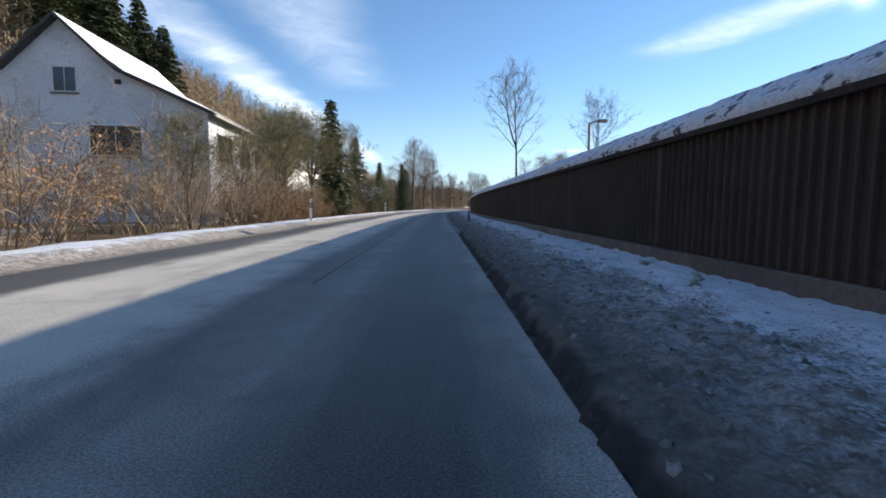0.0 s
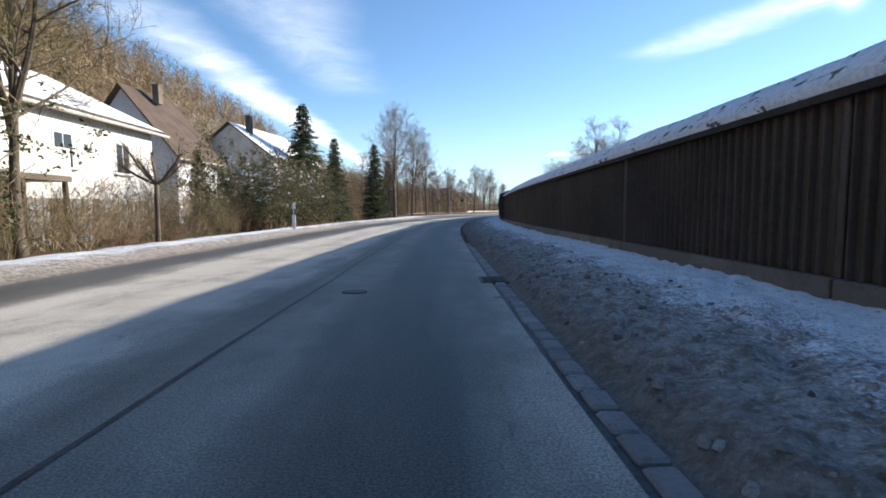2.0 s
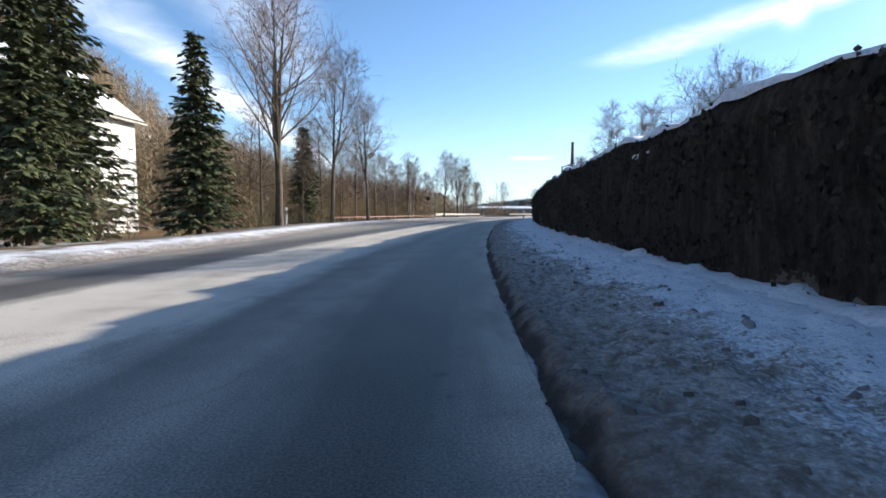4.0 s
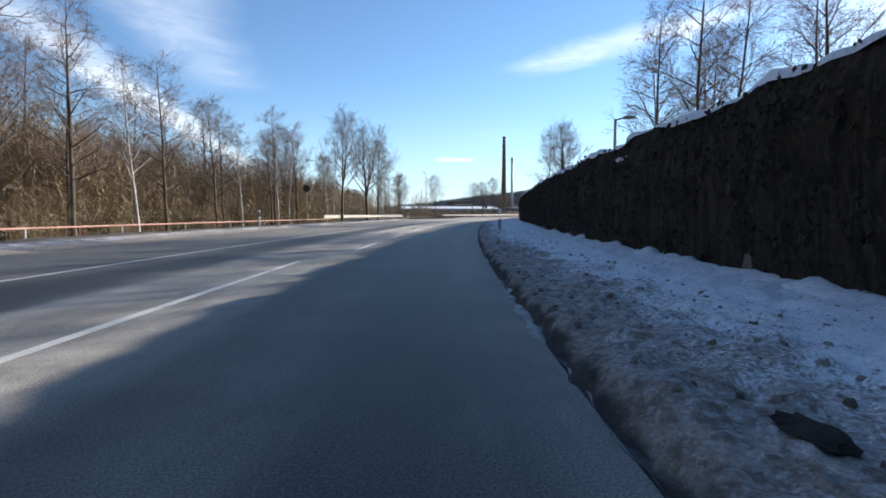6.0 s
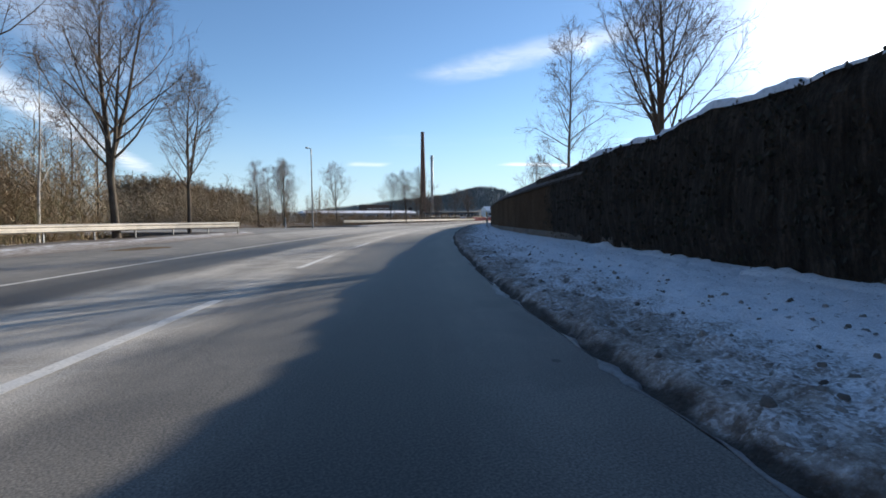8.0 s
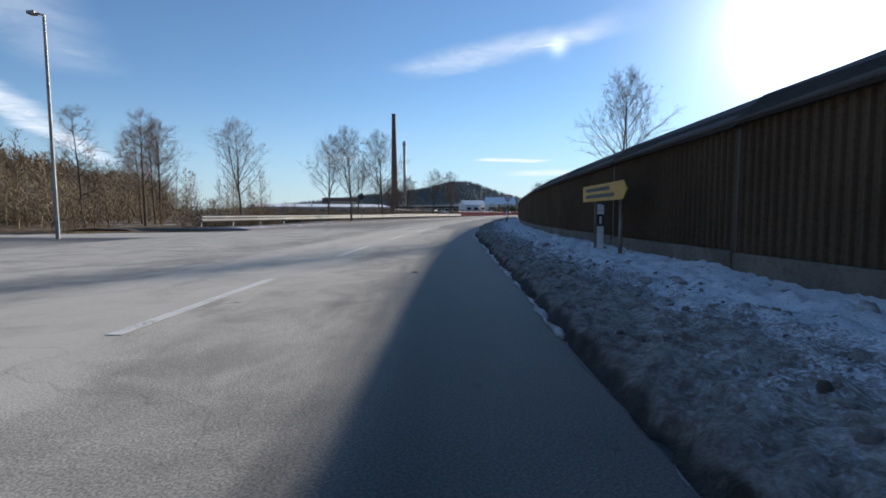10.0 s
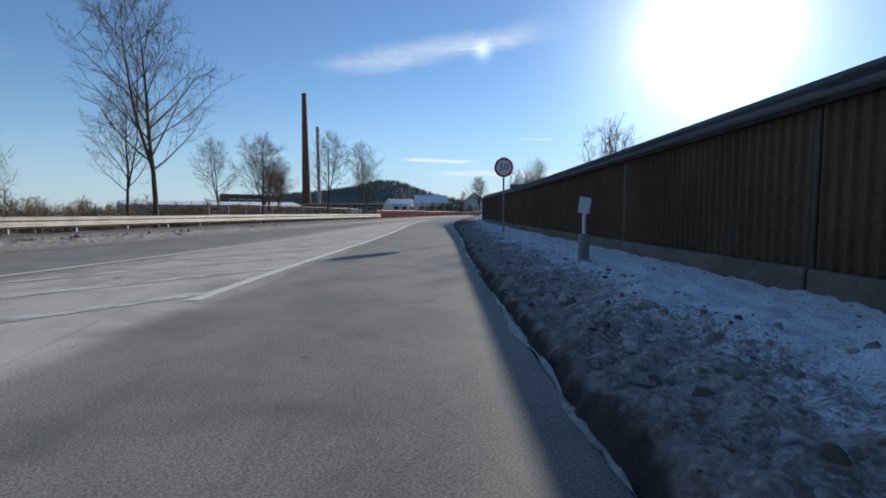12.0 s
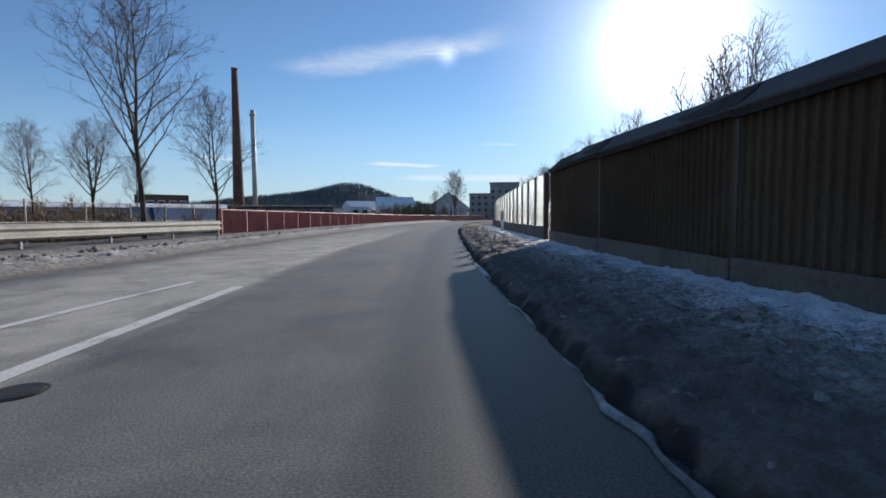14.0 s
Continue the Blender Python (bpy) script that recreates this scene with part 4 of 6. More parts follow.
def tree_meshes(seed, h, girth, limbs, first, angle, spread, subs, twigs, up=0.10, droop=0.0, mat=None, forks=0, fan=3, bark=None):
    """A leafless tree as two meshes, trunk with limbs and a crown of twigs."""
    rng = random.Random(seed)
    stem, wood, fine = Geo(), Geo(), Geo()
    trunk = bent(rng, (0, 0, -0.3), (rng.uniform(-0.03, 0.03), rng.uniform(-0.03, 0.03), 1), h * (0.97 if not forks else 0.9), 9, 0.25, 0.06)
    width = [girth * (1.35 if i == 0 else (1 - i / 9.6) ** 0.85) for i in range(10)]
    stem.tube(trunk, width, 8)
    starts = [(trunk, width, limbs)]
    for k in range(forks):
        p, d = point_on(trunk, rng.uniform(first * 0.9, first * 1.2))
        lim = bent(rng, p, aside(rng, d, 14, 26), h * (1 - first) * rng.uniform(0.8, 0.95), 7, 0.16, 0.08)
        wid = [girth * 0.62 * (1 - i / 7.4) for i in range(8)]
        wood.tube(lim, wid, 6)
        starts.append((lim, wid, int(limbs * 0.6)))
    for line, wid, count in starts:
        main = line is trunk
        for i in range(count):
            t = (first + (0.98 - first) * (i + rng.random() * 0.8) / count) if main else 0.15 + 0.83 * (i + rng.random() * 0.8) / count
            p, d = point_on(line, t)
            az = i * 2.4 + rng.uniform(-0.5, 0.5)
            ang = radians(angle + rng.uniform(-9, 9)) * (1 - 0.35 * t)
            out = Vector((math.cos(az) * math.sin(ang), math.sin(az) * math.sin(ang), math.cos(ang)))
            rel = (t - first) / (1 - first) if main else t
            size = h * spread * (1 - 0.72 * rel) * (0.75 + 0.25 * math.sin(min(1.0, rel * 4) * 1.57)) * rng.uniform(0.75, 1.15)
            k = min(int(t * (len(wid) - 1)), len(wid) - 1)
            r0 = max(wid[k] * 0.42, 0.014)
            limb = bent(rng, p, out, size, 5, up - droop, 0.13)
            wood.tube(limb, [r0 * (1 - j / 5.6) + 0.004 for j in range(6)], 5)
            for j in range(subs):
                u = 0.18 + 0.82 * (j + rng.random()) / subs
                q, e = point_on(limb, min(u, 0.999))
                side = bent(rng, q, aside(rng, e, 28, 58), size * (0.46 - 0.2 * u) * rng.uniform(0.7, 1.2) + 0.15, 3, up * 0.9 - droop, 0.2)
                fine.tube(side, [r0 * 0.27 * (1 - m_ / 3.5) + 0.003 for m_ in range(4)], 3)
                for x in range(twigs):
                    q2, e2 = point_on(side, min(0.15 + 0.85 * (x + rng.random()) / twigs, 0.999))
                    l2 = rng.uniform(0.3, 0.75) * (0.45 + 0.05 * h)
                    end = q2 + (aside(rng, e2, 20, 55) + Vector((0, 0, up * 1.5 - droop * 2))).normalized() * l2
                    fine.tube([q2, end], [0.0055, 0.0026], 3)
                    for _ in range(fan):
                        m2 = q2.lerp(end, rng.uniform(0.25, 0.95))
                        tip = m2 + (aside(rng, (end - q2).normalized(), 22, 60) + Vector((0, 0, up - droop * 2))).normalized() * l2 * rng.uniform(0.4, 0.75)
                        fine.tube([m2, tip], [0.0042, 0.002], 3)
    return stem.mesh("trunk", bark or BARK, True), crown_mesh(fine, wood, mat or TWIG, bark or BARK)


def plant(kind, meshes, s, r, size=1.0, turn=0.0, label="", category="tree", group="", drop=0.0, spot=None):
    p = at(s, r) if spot is None else Vector(spot)
    z = land(p.x, p.y) if abs(r) > 9 else -0.05
    t = thing(kind, label, category, group, m=pose(p.x, p.y, z - drop, 0, 0, turn) @ Matrix.Diagonal((size, size, size, 1)))
    for nm, me in meshes:
        p_ = part(nm, me, None, t)
        if nm == "snow_tufts":
            p_["kind"] = "stuff"
    return t


def kit(**args):
    a, b = tree_meshes(**args)
    return [("trunk", a), ("crown", b)]


LIME = [kit(seed=11, h=12.0, girth=0.19, limbs=17, first=0.34, angle=54, spread=0.42, subs=8, twigs=6, forks=2, up=0.075),
        kit(seed=12, h=12.0, girth=0.15, limbs=18, first=0.36, angle=50, spread=0.36, subs=8, twigs=6, forks=1, up=0.065),
        kit(seed=13, h=11.0, girth=0.17, limbs=17, first=0.28, angle=52, spread=0.44, subs=8, twigs=6, forks=3, up=0.07),
        kit(seed=16, h=12.0, girth=0.14, limbs=20, first=0.34, angle=58, spread=0.42, subs=7, twigs=6, forks=1, up=0.085, fan=3),
        kit(seed=18, h=12.0, girth=0.12, limbs=15, first=0.52, angle=50, spread=0.36, subs=7, twigs=5, forks=1, up=0.05, fan=2)]
GARDEN = [kit(seed=14, h=7.5, girth=0.13, limbs=18, first=0.36, angle=66, spread=0.48, subs=8, twigs=7, forks=3, up=0.03, fan=3, mat=OLIVE),
          kit(seed=15, h=8.0, girth=0.12, limbs=18, first=0.38, angle=62, spread=0.44, subs=8, twigs=7, forks=2, up=0.03, fan=3, mat=OLIVE)]
ALDERS = [kit(seed=21, h=13.0, girth=0.14, limbs=26, first=0.28, angle=72, spread=0.25, subs=7, twigs=6, up=0.0, mat=ALDER),
          kit(seed=22, h=12.0, girth=0.12, limbs=24, first=0.22, angle=66, spread=0.26, subs=7, twigs=6, up=0.02, mat=ALDER),
          kit(seed=23, h=11.0, girth=0.11, limbs=20, first=0.35, angle=58, spread=0.28, subs=7, twigs=6, up=0.04, mat=ALDER)]
BIRCH = [kit(seed=25, h=10.0, girth=0.085, limbs=18, first=0.35, angle=42, spread=0.24, subs=6, twigs=5, up=0.0, droop=0.02, bark=BIRCH_BARK, fan=2),
         kit(seed=26, h=9.0, girth=0.075, limbs=15, first=0.45, angle=48, spread=0.24, subs=6, twigs=5, up=0.0, droop=0.02, bark=BIRCH_BARK, fan=2)]
SAPLING = [kit(seed=31, h=6.0, girth=0.05, limbs=12, first=0.25, angle=30, spread=0.26, subs=4, twigs=3, forks=3, fan=1),
           kit(seed=32, h=5.0, girth=0.045, limbs=10, first=0.2, angle=34, spread=0.3, subs=4, twigs=3, forks=4, fan=1)]


def spruce_kit(seed, h, wide):
    rng = random.Random(seed)
    stem, wood, fine = Geo(), Geo(), Geo()
    stem.tube([(0, 0, -0.3), (0, 0, h * 0.5), (0, 0, h * 0.98)], [0.02 * h, 0.012 * h, 0.01], 7)
    whorls = int(h * 4.6)
    for i in range(whorls):
        z = h * (0.06 + 0.92 * i / whorls)
        reach = wide * (1 - z / h) ** 0.8 * rng.uniform(0.85, 1.12) + 0.12
        for k in range(9):
            az = 6.2832 * (k + rng.random() * 0.7) / 9 + i
            l = reach * rng.uniform(0.7, 1.1)
            d = Vector((math.cos(az), math.sin(az), rng.uniform(-0.4, 0.12)))
            pts = bent(rng, (0, 0, z + rng.uniform(-0.1, 0.1)), d, l, 3, 0.03, 0.06)
            wood.tube([pts[0], pts[-1]], [0.015, 0.004], 3)
            for j in range(max(5, int(l * 15))):
                t = 0.15 + 0.85 * rng.random()
                q, e = point_on(pts, min(t, 0.999))
                sidev = Vector((-e.y, e.x, 0)).normalized() * rng.choice((-1, 1))
                tip = q + (e * 0.7 + sidev * rng.uniform(0.2, 0.9) + Vector((0, 0, rng.uniform(-0.75, -0.1)))).normalized() * rng.uniform(0.22, 0.5)
                wv = (tip - q).cross(Vector((rng.uniform(-0.4, 0.4), rng.uniform(-0.4, 0.4), 1))).normalized() * rng.uniform(0.06, 0.13)
                m_ = q.lerp(tip, 0.45)
                fine.quad(tuple(q), tuple(m_ + wv), tuple(tip), tuple(m_ - wv))
    return [("trunk", stem.mesh("trunk", BARK)), ("crown", crown_mesh(fine, wood, NEEDLE, BARK))]


SPRUCES = [spruce_kit(41, 11.0, 2.2), spruce_kit(42, 9.0, 1.7), spruce_kit(43, 12.0, 3.0)]


def shrub_kit(seed, h, stems, leafy=0, leaf=None, mat=None, wide=0.9):
    """A tangle of arching stems that fork again and again."""
    rng = random.Random(seed)
    g, lv = Geo(), Geo()
    for _ in range(stems):
        a = rng.uniform(0, 6.2832)
        p = Vector((math.cos(a), math.sin(a), 0)) * rng.uniform(0.0, wide * 0.6)
        d = Vector((math.cos(a) * rng.uniform(0.1, 0.9), math.sin(a) * rng.uniform(0.1, 0.9), 1))
        l = h * rng.uniform(0.6, 1.15)
        pts = bent(rng, p, d, l, 6, -0.03, 0.26)
        g.tube(pts, [0.017 * (1 - i / 6.6) + 0.001 for i in range(7)], 3)
        for j in range(9):
            q, e = point_on(pts, 0.18 + 0.81 * rng.random())
            side = bent(rng, q, aside(rng, e, 30, 75), l * rng.uniform(0.18, 0.45), 3, 0.04, 0.32)
            g.tube(side, [0.007, 0.0055, 0.004, 0.002], 3)
            for _ in range(5):
                q2, e2 = point_on(side, 0.15 + 0.84 * rng.random())
                tip = q2 + aside(rng, e2, 25, 75) * rng.uniform(0.12, 0.42)
                g.tube([q2, tip], [0.0042, 0.002], 3)
                for _ in range(leafy):
                    c = q2.lerp(tip, rng.random()) + Vector((rng.uniform(-0.05, 0.05), rng.uniform(-0.05, 0.05), rng.uniform(-0.05, 0.05)))
                    u = Vector((rng.uniform(-1, 1), rng.uniform(-1, 1), rng.uniform(-1, 0.2))).normalized() * rng.uniform(0.025, 0.05)
                    v = u.cross(Vector((rng.uniform(-1, 1), rng.uniform(-1, 1), 1))).normalized() * u.length * 0.6
                    lv.quad(tuple(c - u), tuple(c + v), tuple(c + u), tuple(c - v))
    out = [("stem_clump", g.mesh("stem_clump", mat or BRUSH))]
    if leafy:
        out.append(("foliage", lv.mesh("foliage", leaf)))
    return out


SHRUBS = [shrub_kit(51, 2.6, 15, wide=1.1), shrub_kit(52, 3.2, 13, mat=OLIVE, wide=1.2), shrub_kit(53, 2.2, 16, wide=1.2), shrub_kit(58, 2.8, 14, mat=OLIVE, wide=1.2)]
BEECH = [shrub_kit(54, 2.3, 13, 2, DEAD_LEAF), shrub_kit(55, 1.8, 12, 2, DEAD_LEAF)]
LAUREL = [shrub_kit(56, 2.9, 20, 7, EVERGREEN, wide=1.3)]
GRASS = [shrub_kit(57, 1.2, 26)]


def pollard_kit(seed, h):
    """A hard-pruned little tree: a stout stem, cut limbs and thin shoots."""
    rng = random.Random(seed)
    stem, wood, fine = Geo(), Geo(), Geo()
    trunk = bent(rng, (0, 0, -0.2), (0.05, 0, 1), h * 0.62, 5, 0.1, 0.08)
    stem.tube(trunk, [0.085, 0.07, 0.065, 0.06, 0.062, 0.07], 8, True)
    for k in range(6):
        az = k * 1.05 + rng.uniform(-0.3, 0.3)
        limb = bent(rng, trunk[-1], (math.cos(az), math.sin(az), rng.uniform(0.3, 1.2)), h * rng.uniform(0.3, 0.5), 4, 0.12, 0.12)
        wood.tube(limb, [0.045, 0.038, 0.034, 0.03, 0.03], 6, True)
        for _ in range(34):
            q, e = point_on(limb, rng.uniform(0.15, 0.99))
            fine.tube(bent(rng, q, aside(rng, e, 15, 60), rng.uniform(0.3, 0.9), 2, 0.15, 0.15), [0.008, 0.005, 0.002], 3)
    return [("trunk", stem.mesh("trunk", BARK, True)), ("crown", crown_mesh(fine, wood, TWIG, BARK))]


POLLARD = pollard_kit(61, 3.0)


def snow_tufts(seed, h, wide, count):
    """Small pads of snow resting in a shrub."""
    rng = random.Random(seed)
    g = Geo()
    for _ in range(count):
        a, q = rng.uniform(0, 6.2832), rng.uniform(0.2, 1.0) * wide
        c = Vector((math.cos(a) * q, math.sin(a) * q, h * rng.uniform(0.45, 0.98) * (1.1 - 0.35 * q / wide)))
        size = rng.uniform(0.04, 0.12)
        g.tube([c + Vector((-size, 0, -0.01)), c + Vector((0, rng.uniform(-0.03, 0.03), 0.03)), c + Vector((size, 0, -0.02))], [0.01, size * 0.4, 0.01], 6)
    return ("snow_tufts", g.mesh("snow_tufts", SNOW, True))


LAUREL[0].append(snow_tufts(62, 2.9, 1.3, 46))

# Roadside trees on the left, then behind the wall on the right.
rng = random.Random(7)
for s, r, kind, size in ((85.0, -10.3, 0, 1.08), (93.0, -10.6, 1, 1.02), (102.5, -11.2, 1, 0.97), (138.2, -13.4, 1, 0.95), (145.4, -13.4, 0, 0.95), (153.7, -15.4, 1, 0.92),
                         (191.3, -10.3, 3, 0.64), (196.4, -14.2, 3, 0.65), (203.0, -11.0, 3, 0.78), (207.6, -15.1, 3, 0.58), (212.8, -10.5, 2, 0.50), (218.0, -15.8, 3, 0.51), (220.4, -8.7, 3, 0.57), (228.7, -7.8, 3, 0.61), (235.8, -9.3, 3, 0.52), (226.5, -15.8, 2, 0.48), (240.0, -21.0, 1, 0.5), (197.2, -23.3, 3, 0.82),
                         (250.0, -26.0, 0, 0.7), (262.0, -32.0, 1, 0.65), (200.0, -34.0, 1, 0.9)):
    plant("roadside_tree", LIME[kind], s, r, size, rng.uniform(0, 360), "bare lime tree with a slender brown trunk beside the road", "tree", "bare trees on the left verge")
for s, r, kind, size in ((112.5, -16.5, 0, 0.86), (115.5, -19.5, 1, 0.85), (118.5, -16.5, 0, 0.8), (121.5, -21.0, 2, 0.85), (124.5, -17.2, 1, 0.8), (128.0, -19.0, 0, 0.74), (130.5, -16.4, 2, 0.72),
                         (134.0, -18.0, 0, 0.86), (141.0, -19.5, 2, 1.0), (144.0, -23.0, 1, 0.9), (155.0, -24.0, 2, 0.9), (160.0, -27.0, 1, 0.85),
                         (156.0, -32.0, 0, 0.8), (148.0, -28.0, 2, 1.0), (96.0, -17.5, 0, 0.8), (99.0, -20.5, 1, 0.85), (101.0, -16.6, 2, 0.75), (105.5, -17.0, 1, 0.85), (107.5, -20.0, 0, 0.9), (109.5, -16.8, 2, 0.85), (114.0, -22.5, 0, 0.95), (117.5, -24.0, 1, 0.95), (126.5, -22.0, 2, 0.9), (131.0, -22.5, 0, 0.85)):
    plant("alder", ALDERS[kind], s, r, size, rng.uniform(0, 360), "tall bare alder with level twiggy branches", "tree", "alders in the wet wood")
for s, r, kind, size in ((116.0, 11.0, 0, 1.0), (119.0, 14.0, 1, 1.1), (122.3, 11.2, 0, 1.02), (124.5, 15.5, 2, 1.1), (118.0, 17.5, 0, 1.0), (127.0, 13.0, 1, 1.0), (130.0, 17.0, 0, 1.0), (113.0, 15.0, 2, 1.1),
                         (150.5, 6.8, 1, 0.9), (66.5, 9.2, 2, 0.66), (70.0, 11.5, 1, 0.66)):
    plant("alder", ALDERS[kind], s, r, size, rng.uniform(0, 360), "bare alder rising behind the noise barrier", "tree", "trees behind the wall")
for s, r, kind, size in ((23.6, 3.9, 4, 0.63), (24.4, 7.9, 4, 0.55), (142.4, 8.1, 0, 0.84), (178.2, 7.4, 3, 0.63), (76.5, 7.4, 2, 0.5), (79.5, 8.5, 0, 0.46)):
    plant("roadside_tree", LIME[kind], s, r, size, rng.uniform(0, 360), "bare broad-crowned tree behind the noise barrier", "tree", "trees behind the wall")
for s in (27, 30, 33, 36.5, 41, 43.5, 46, 48.5, 51, 54, 57, 60, 146, 153, 192, 197, 201, 204, 207, 209.5, 212, 214, 216, 217.5, 219, 220.5, 222, 223.5, 225, 226.5, 228, 230, 233, 236, 239, 242, 246):
    plant("sapling", SAPLING[int(s) % 2], s + rng.uniform(-1, 1), lerp(WALL, s) + rng.uniform(2.6, 5.0), rng.uniform(0.7, 0.9) if s < 35 else rng.uniform(0.5, 0.7) if s < 198 else rng.uniform(0.75, 0.85) if s < 206 else rng.uniform(0.45, 0.6) if s < 224 else rng.uniform(0.8, 1.0), rng.uniform(0, 360), "thin leafless sapling behind the wall", "sapling", "saplings behind the wall")

for s, r, kind, size in ((36.9, -8.2, 1, 1.0), (83.0, -20.5, 2, 1.16), (79.0, -10.6, 0, 0.72), (74.5, -13.0, 0, 0.74), (104.0, -18.0, 1, 1.08), (56.5, -14.0, 1, 0.5)):
    plant("spruce", SPRUCES[kind], s, r, size, rng.uniform(0, 360), "dark green spruce with drooping boughs", "tree", "spruces on the left")
for s, r, kind, size in ((33.5, -8.6, 0, 0.95), (36.6, -11.5, 0, 1.05), (30.5, -9.8, 1, 0.9), (27.5, -9.0, 0, 0.75), (19.0, -9.6, 0, 0.6), (40.2, -8.3, 1, 0.95), (25.0, -10.0, 1, 0.6)):
    plant("garden_tree", GARDEN[kind], s, r, size, rng.uniform(0, 360), "leafless garden tree with tangled branches", "tree", "garden trees")

plant("pollard", POLLARD, 44.6, -8.3, 1.0, 40, "small pruned tree with stubby cut limbs", "tree", "garden trees")
k = 0
for s in np.arange(0.0, 62.0, 1.25):
    for row in range(3):
        k += 1
        if s < 25 and (k % 2 or row == 1):
            continue                                 # an open stretch before the first house
        r = -8.2 - 1.2 * row + rng.uniform(-0.45, 0.45) - 0.6 * smoothstep(45, 62, s)
        if 42 < s < 47 and row == 0:
            m_ = GRASS
        elif (9 < s < 13 or 24 < s < 34) and row == 0:
            m_ = BEECH
        elif (51.5 < s < 59.5 or 36.8 < s < 38.2) and row < 2:
            m_ = LAUREL
        else:
            m_ = SHRUBS
        tall = 0.95 + 0.2 * row - (0.52 if 39.5 < s < 52 else 0.3 if 28 < s < 39.5 else 0.0)
        if m_ is LAUREL:
            tall = 1.08
        plant("shrub", m_[k % len(m_)], float(s) + rng.uniform(-0.4, 0.4), r, tall * rng.uniform(0.85, 1.15), rng.uniform(0, 360),
              "dark evergreen shrub holding patches of snow" if m_ is LAUREL else "rust-leaved beech shrub on the bank" if m_ is BEECH else "dense leafless brown shrub on the bank", "shrub", "shrubs along the left bank")
for s in np.arange(62.0, 152.0, 2.1):
    k += 1
    r = -lerp([(60, 10.5), (80, 14.5), (110, 17.0), (135, 18.5), (152, 19.0)], s) + rng.uniform(-1.6, 1.2)
    plant("shrub", SHRUBS[k % 4], float(s), r, rng.uniform(0.6, 1.05), rng.uniform(0, 360), "dense leafless brown shrub at the edge of the wood", "shrub", "shrubs along the left bank")


def far_woods(name, label, spots, mat, rng, conifer=0.0, bold=1.0, dark_mat=NEEDLE):
    """A wood too far off to count: slender stems with fans of twigs."""
    g, dark = Geo(), Geo()
    for x, y, h in spots:
        z = land(x, y) - 0.3
        if rng.random() < conifer:
            for k in range(7):
                zz = z + h * (0.12 + 0.13 * k)
                rad = h * 0.17 * (1 - k / 7.5)
                for j in range(7):
                    a = 6.2832 * (j + rng.random()) / 7
                    a2 = a + 0.75
                    dark.tri((x, y, zz + h * 0.17), (x + math.cos(a) * rad, y + math.sin(a) * rad, zz - h * 0.03 * rng.random()), (x + math.cos(a2) * rad * 0.8, y + math.sin(a2) * rad * 0.8, zz))
            continue
        lean = (rng.uniform(-0.06, 0.06) * h, rng.uniform(-0.06, 0.06) * h)
        g.tube([(x, y, z), (x + lean[0], y + lean[1], z + h)], [0.005 * h, 0.012], 3)
        for k in range(40):
            t = 0.1 + 0.88 * k / 40
            p = Vector((x + lean[0] * t, y + lean[1] * t, z + h * t))
            a = k * 2.4 + rng.random()
            l = h * 0.32 * (1.08 - t) * rng.uniform(0.7, 1.3) + 0.5
            q = p + Vector((math.cos(a) * l * 0.8, math.sin(a) * l * 0.8, l * rng.uniform(0.05, 0.75)))
            v = Vector((-math.sin(a), math.cos(a), 0)) * 0.045 * bold
            g.tri(tuple(p - v), tuple(p + v), tuple(q))
            for _ in range(4):
                m_ = p.lerp(q, rng.uniform(0.2, 0.98))
                e = m_ + Vector((rng.uniform(-1, 1), rng.uniform(-1, 1), rng.uniform(-0.35, 0.8))).normalized() * l * 0.6
                v2 = Vector((rng.uniform(-1, 1), rng.uniform(-1, 1), 0)).normalized() * 0.03 * bold
                g.tri(tuple(m_ - v2), tuple(m_ + v2), tuple(e))
    if g.f:
        tagged(part(name, g, mat), label, "wood", kind="stuff")
    if dark.f:
        tagged(part(name + "_conifers", dark, dark_mat), "dark conifers standing among the bare wood", "wood", kind="stuff")


spots = []
for _ in range(4400):
    s, r = rng.uniform(-10, 172), -rng.uniform(17, 105) ** 1.0
    if -r < lerp([(-10, 30), (50, 32), (60, 30), (70, 28), (90, 19), (130, 21), (150, 24), (172, 40)], s):
        continue
    p = at(s, r)
    spots.append((p.x, p.y, rng.uniform(6.0, 10.0) * (1 - 0.25 * smoothstep(70, 95, s))))
far_woods("hillside_wood", "brown leafless wood on the valley slope", spots, WOODS, rng)
spots = []
for _ in range(900):
    s = rng.uniform(96, 154)
    p = at(s, -rng.uniform(20.0, 34.0))
    spots.append((p.x, p.y, rng.uniform(4.0, 7.6)))
far_woods("wet_wood", "dense brown undergrowth of the wet wood", spots, WOODS, rng, 0.0, 0.8)
for s, r, kind, size in ((117.0, -17.0, 0, 1.0), (128.5, -17.8, 1, 0.95), (133.0, -17.2, 0, 0.9), (137.5, -18.6, 1, 1.0), (143.5, -17.4, 1, 0.9), (147.0, -18.4, 0, 0.95)):
    plant("birch", BIRCH[kind], s, r, size, rng.uniform(0, 360), "slender birch with a white peeling trunk", "tree", "birches in the wet wood")
for k in range(26):
    y = rng.uniform(46, 78)
    plant("spruce", SPRUCES[k % 3], 40, -40, rng.uniform(1.1, 1.6), rng.uniform(0, 360), "tall dark spruce on the slope behind the house", "tree", "spruces on the slope", spot=(-y * rng.uniform(0.52, 0.88), y, 0))
spots = []
for _ in range(520):
    a, d = radians(rng.uniform(-18, 62)), rng.uniform(330, 620)
    x, y = 30 + d * math.sin(a), 150 + d * math.cos(a)
    spots.append((x, y, rng.uniform(6, 11)))
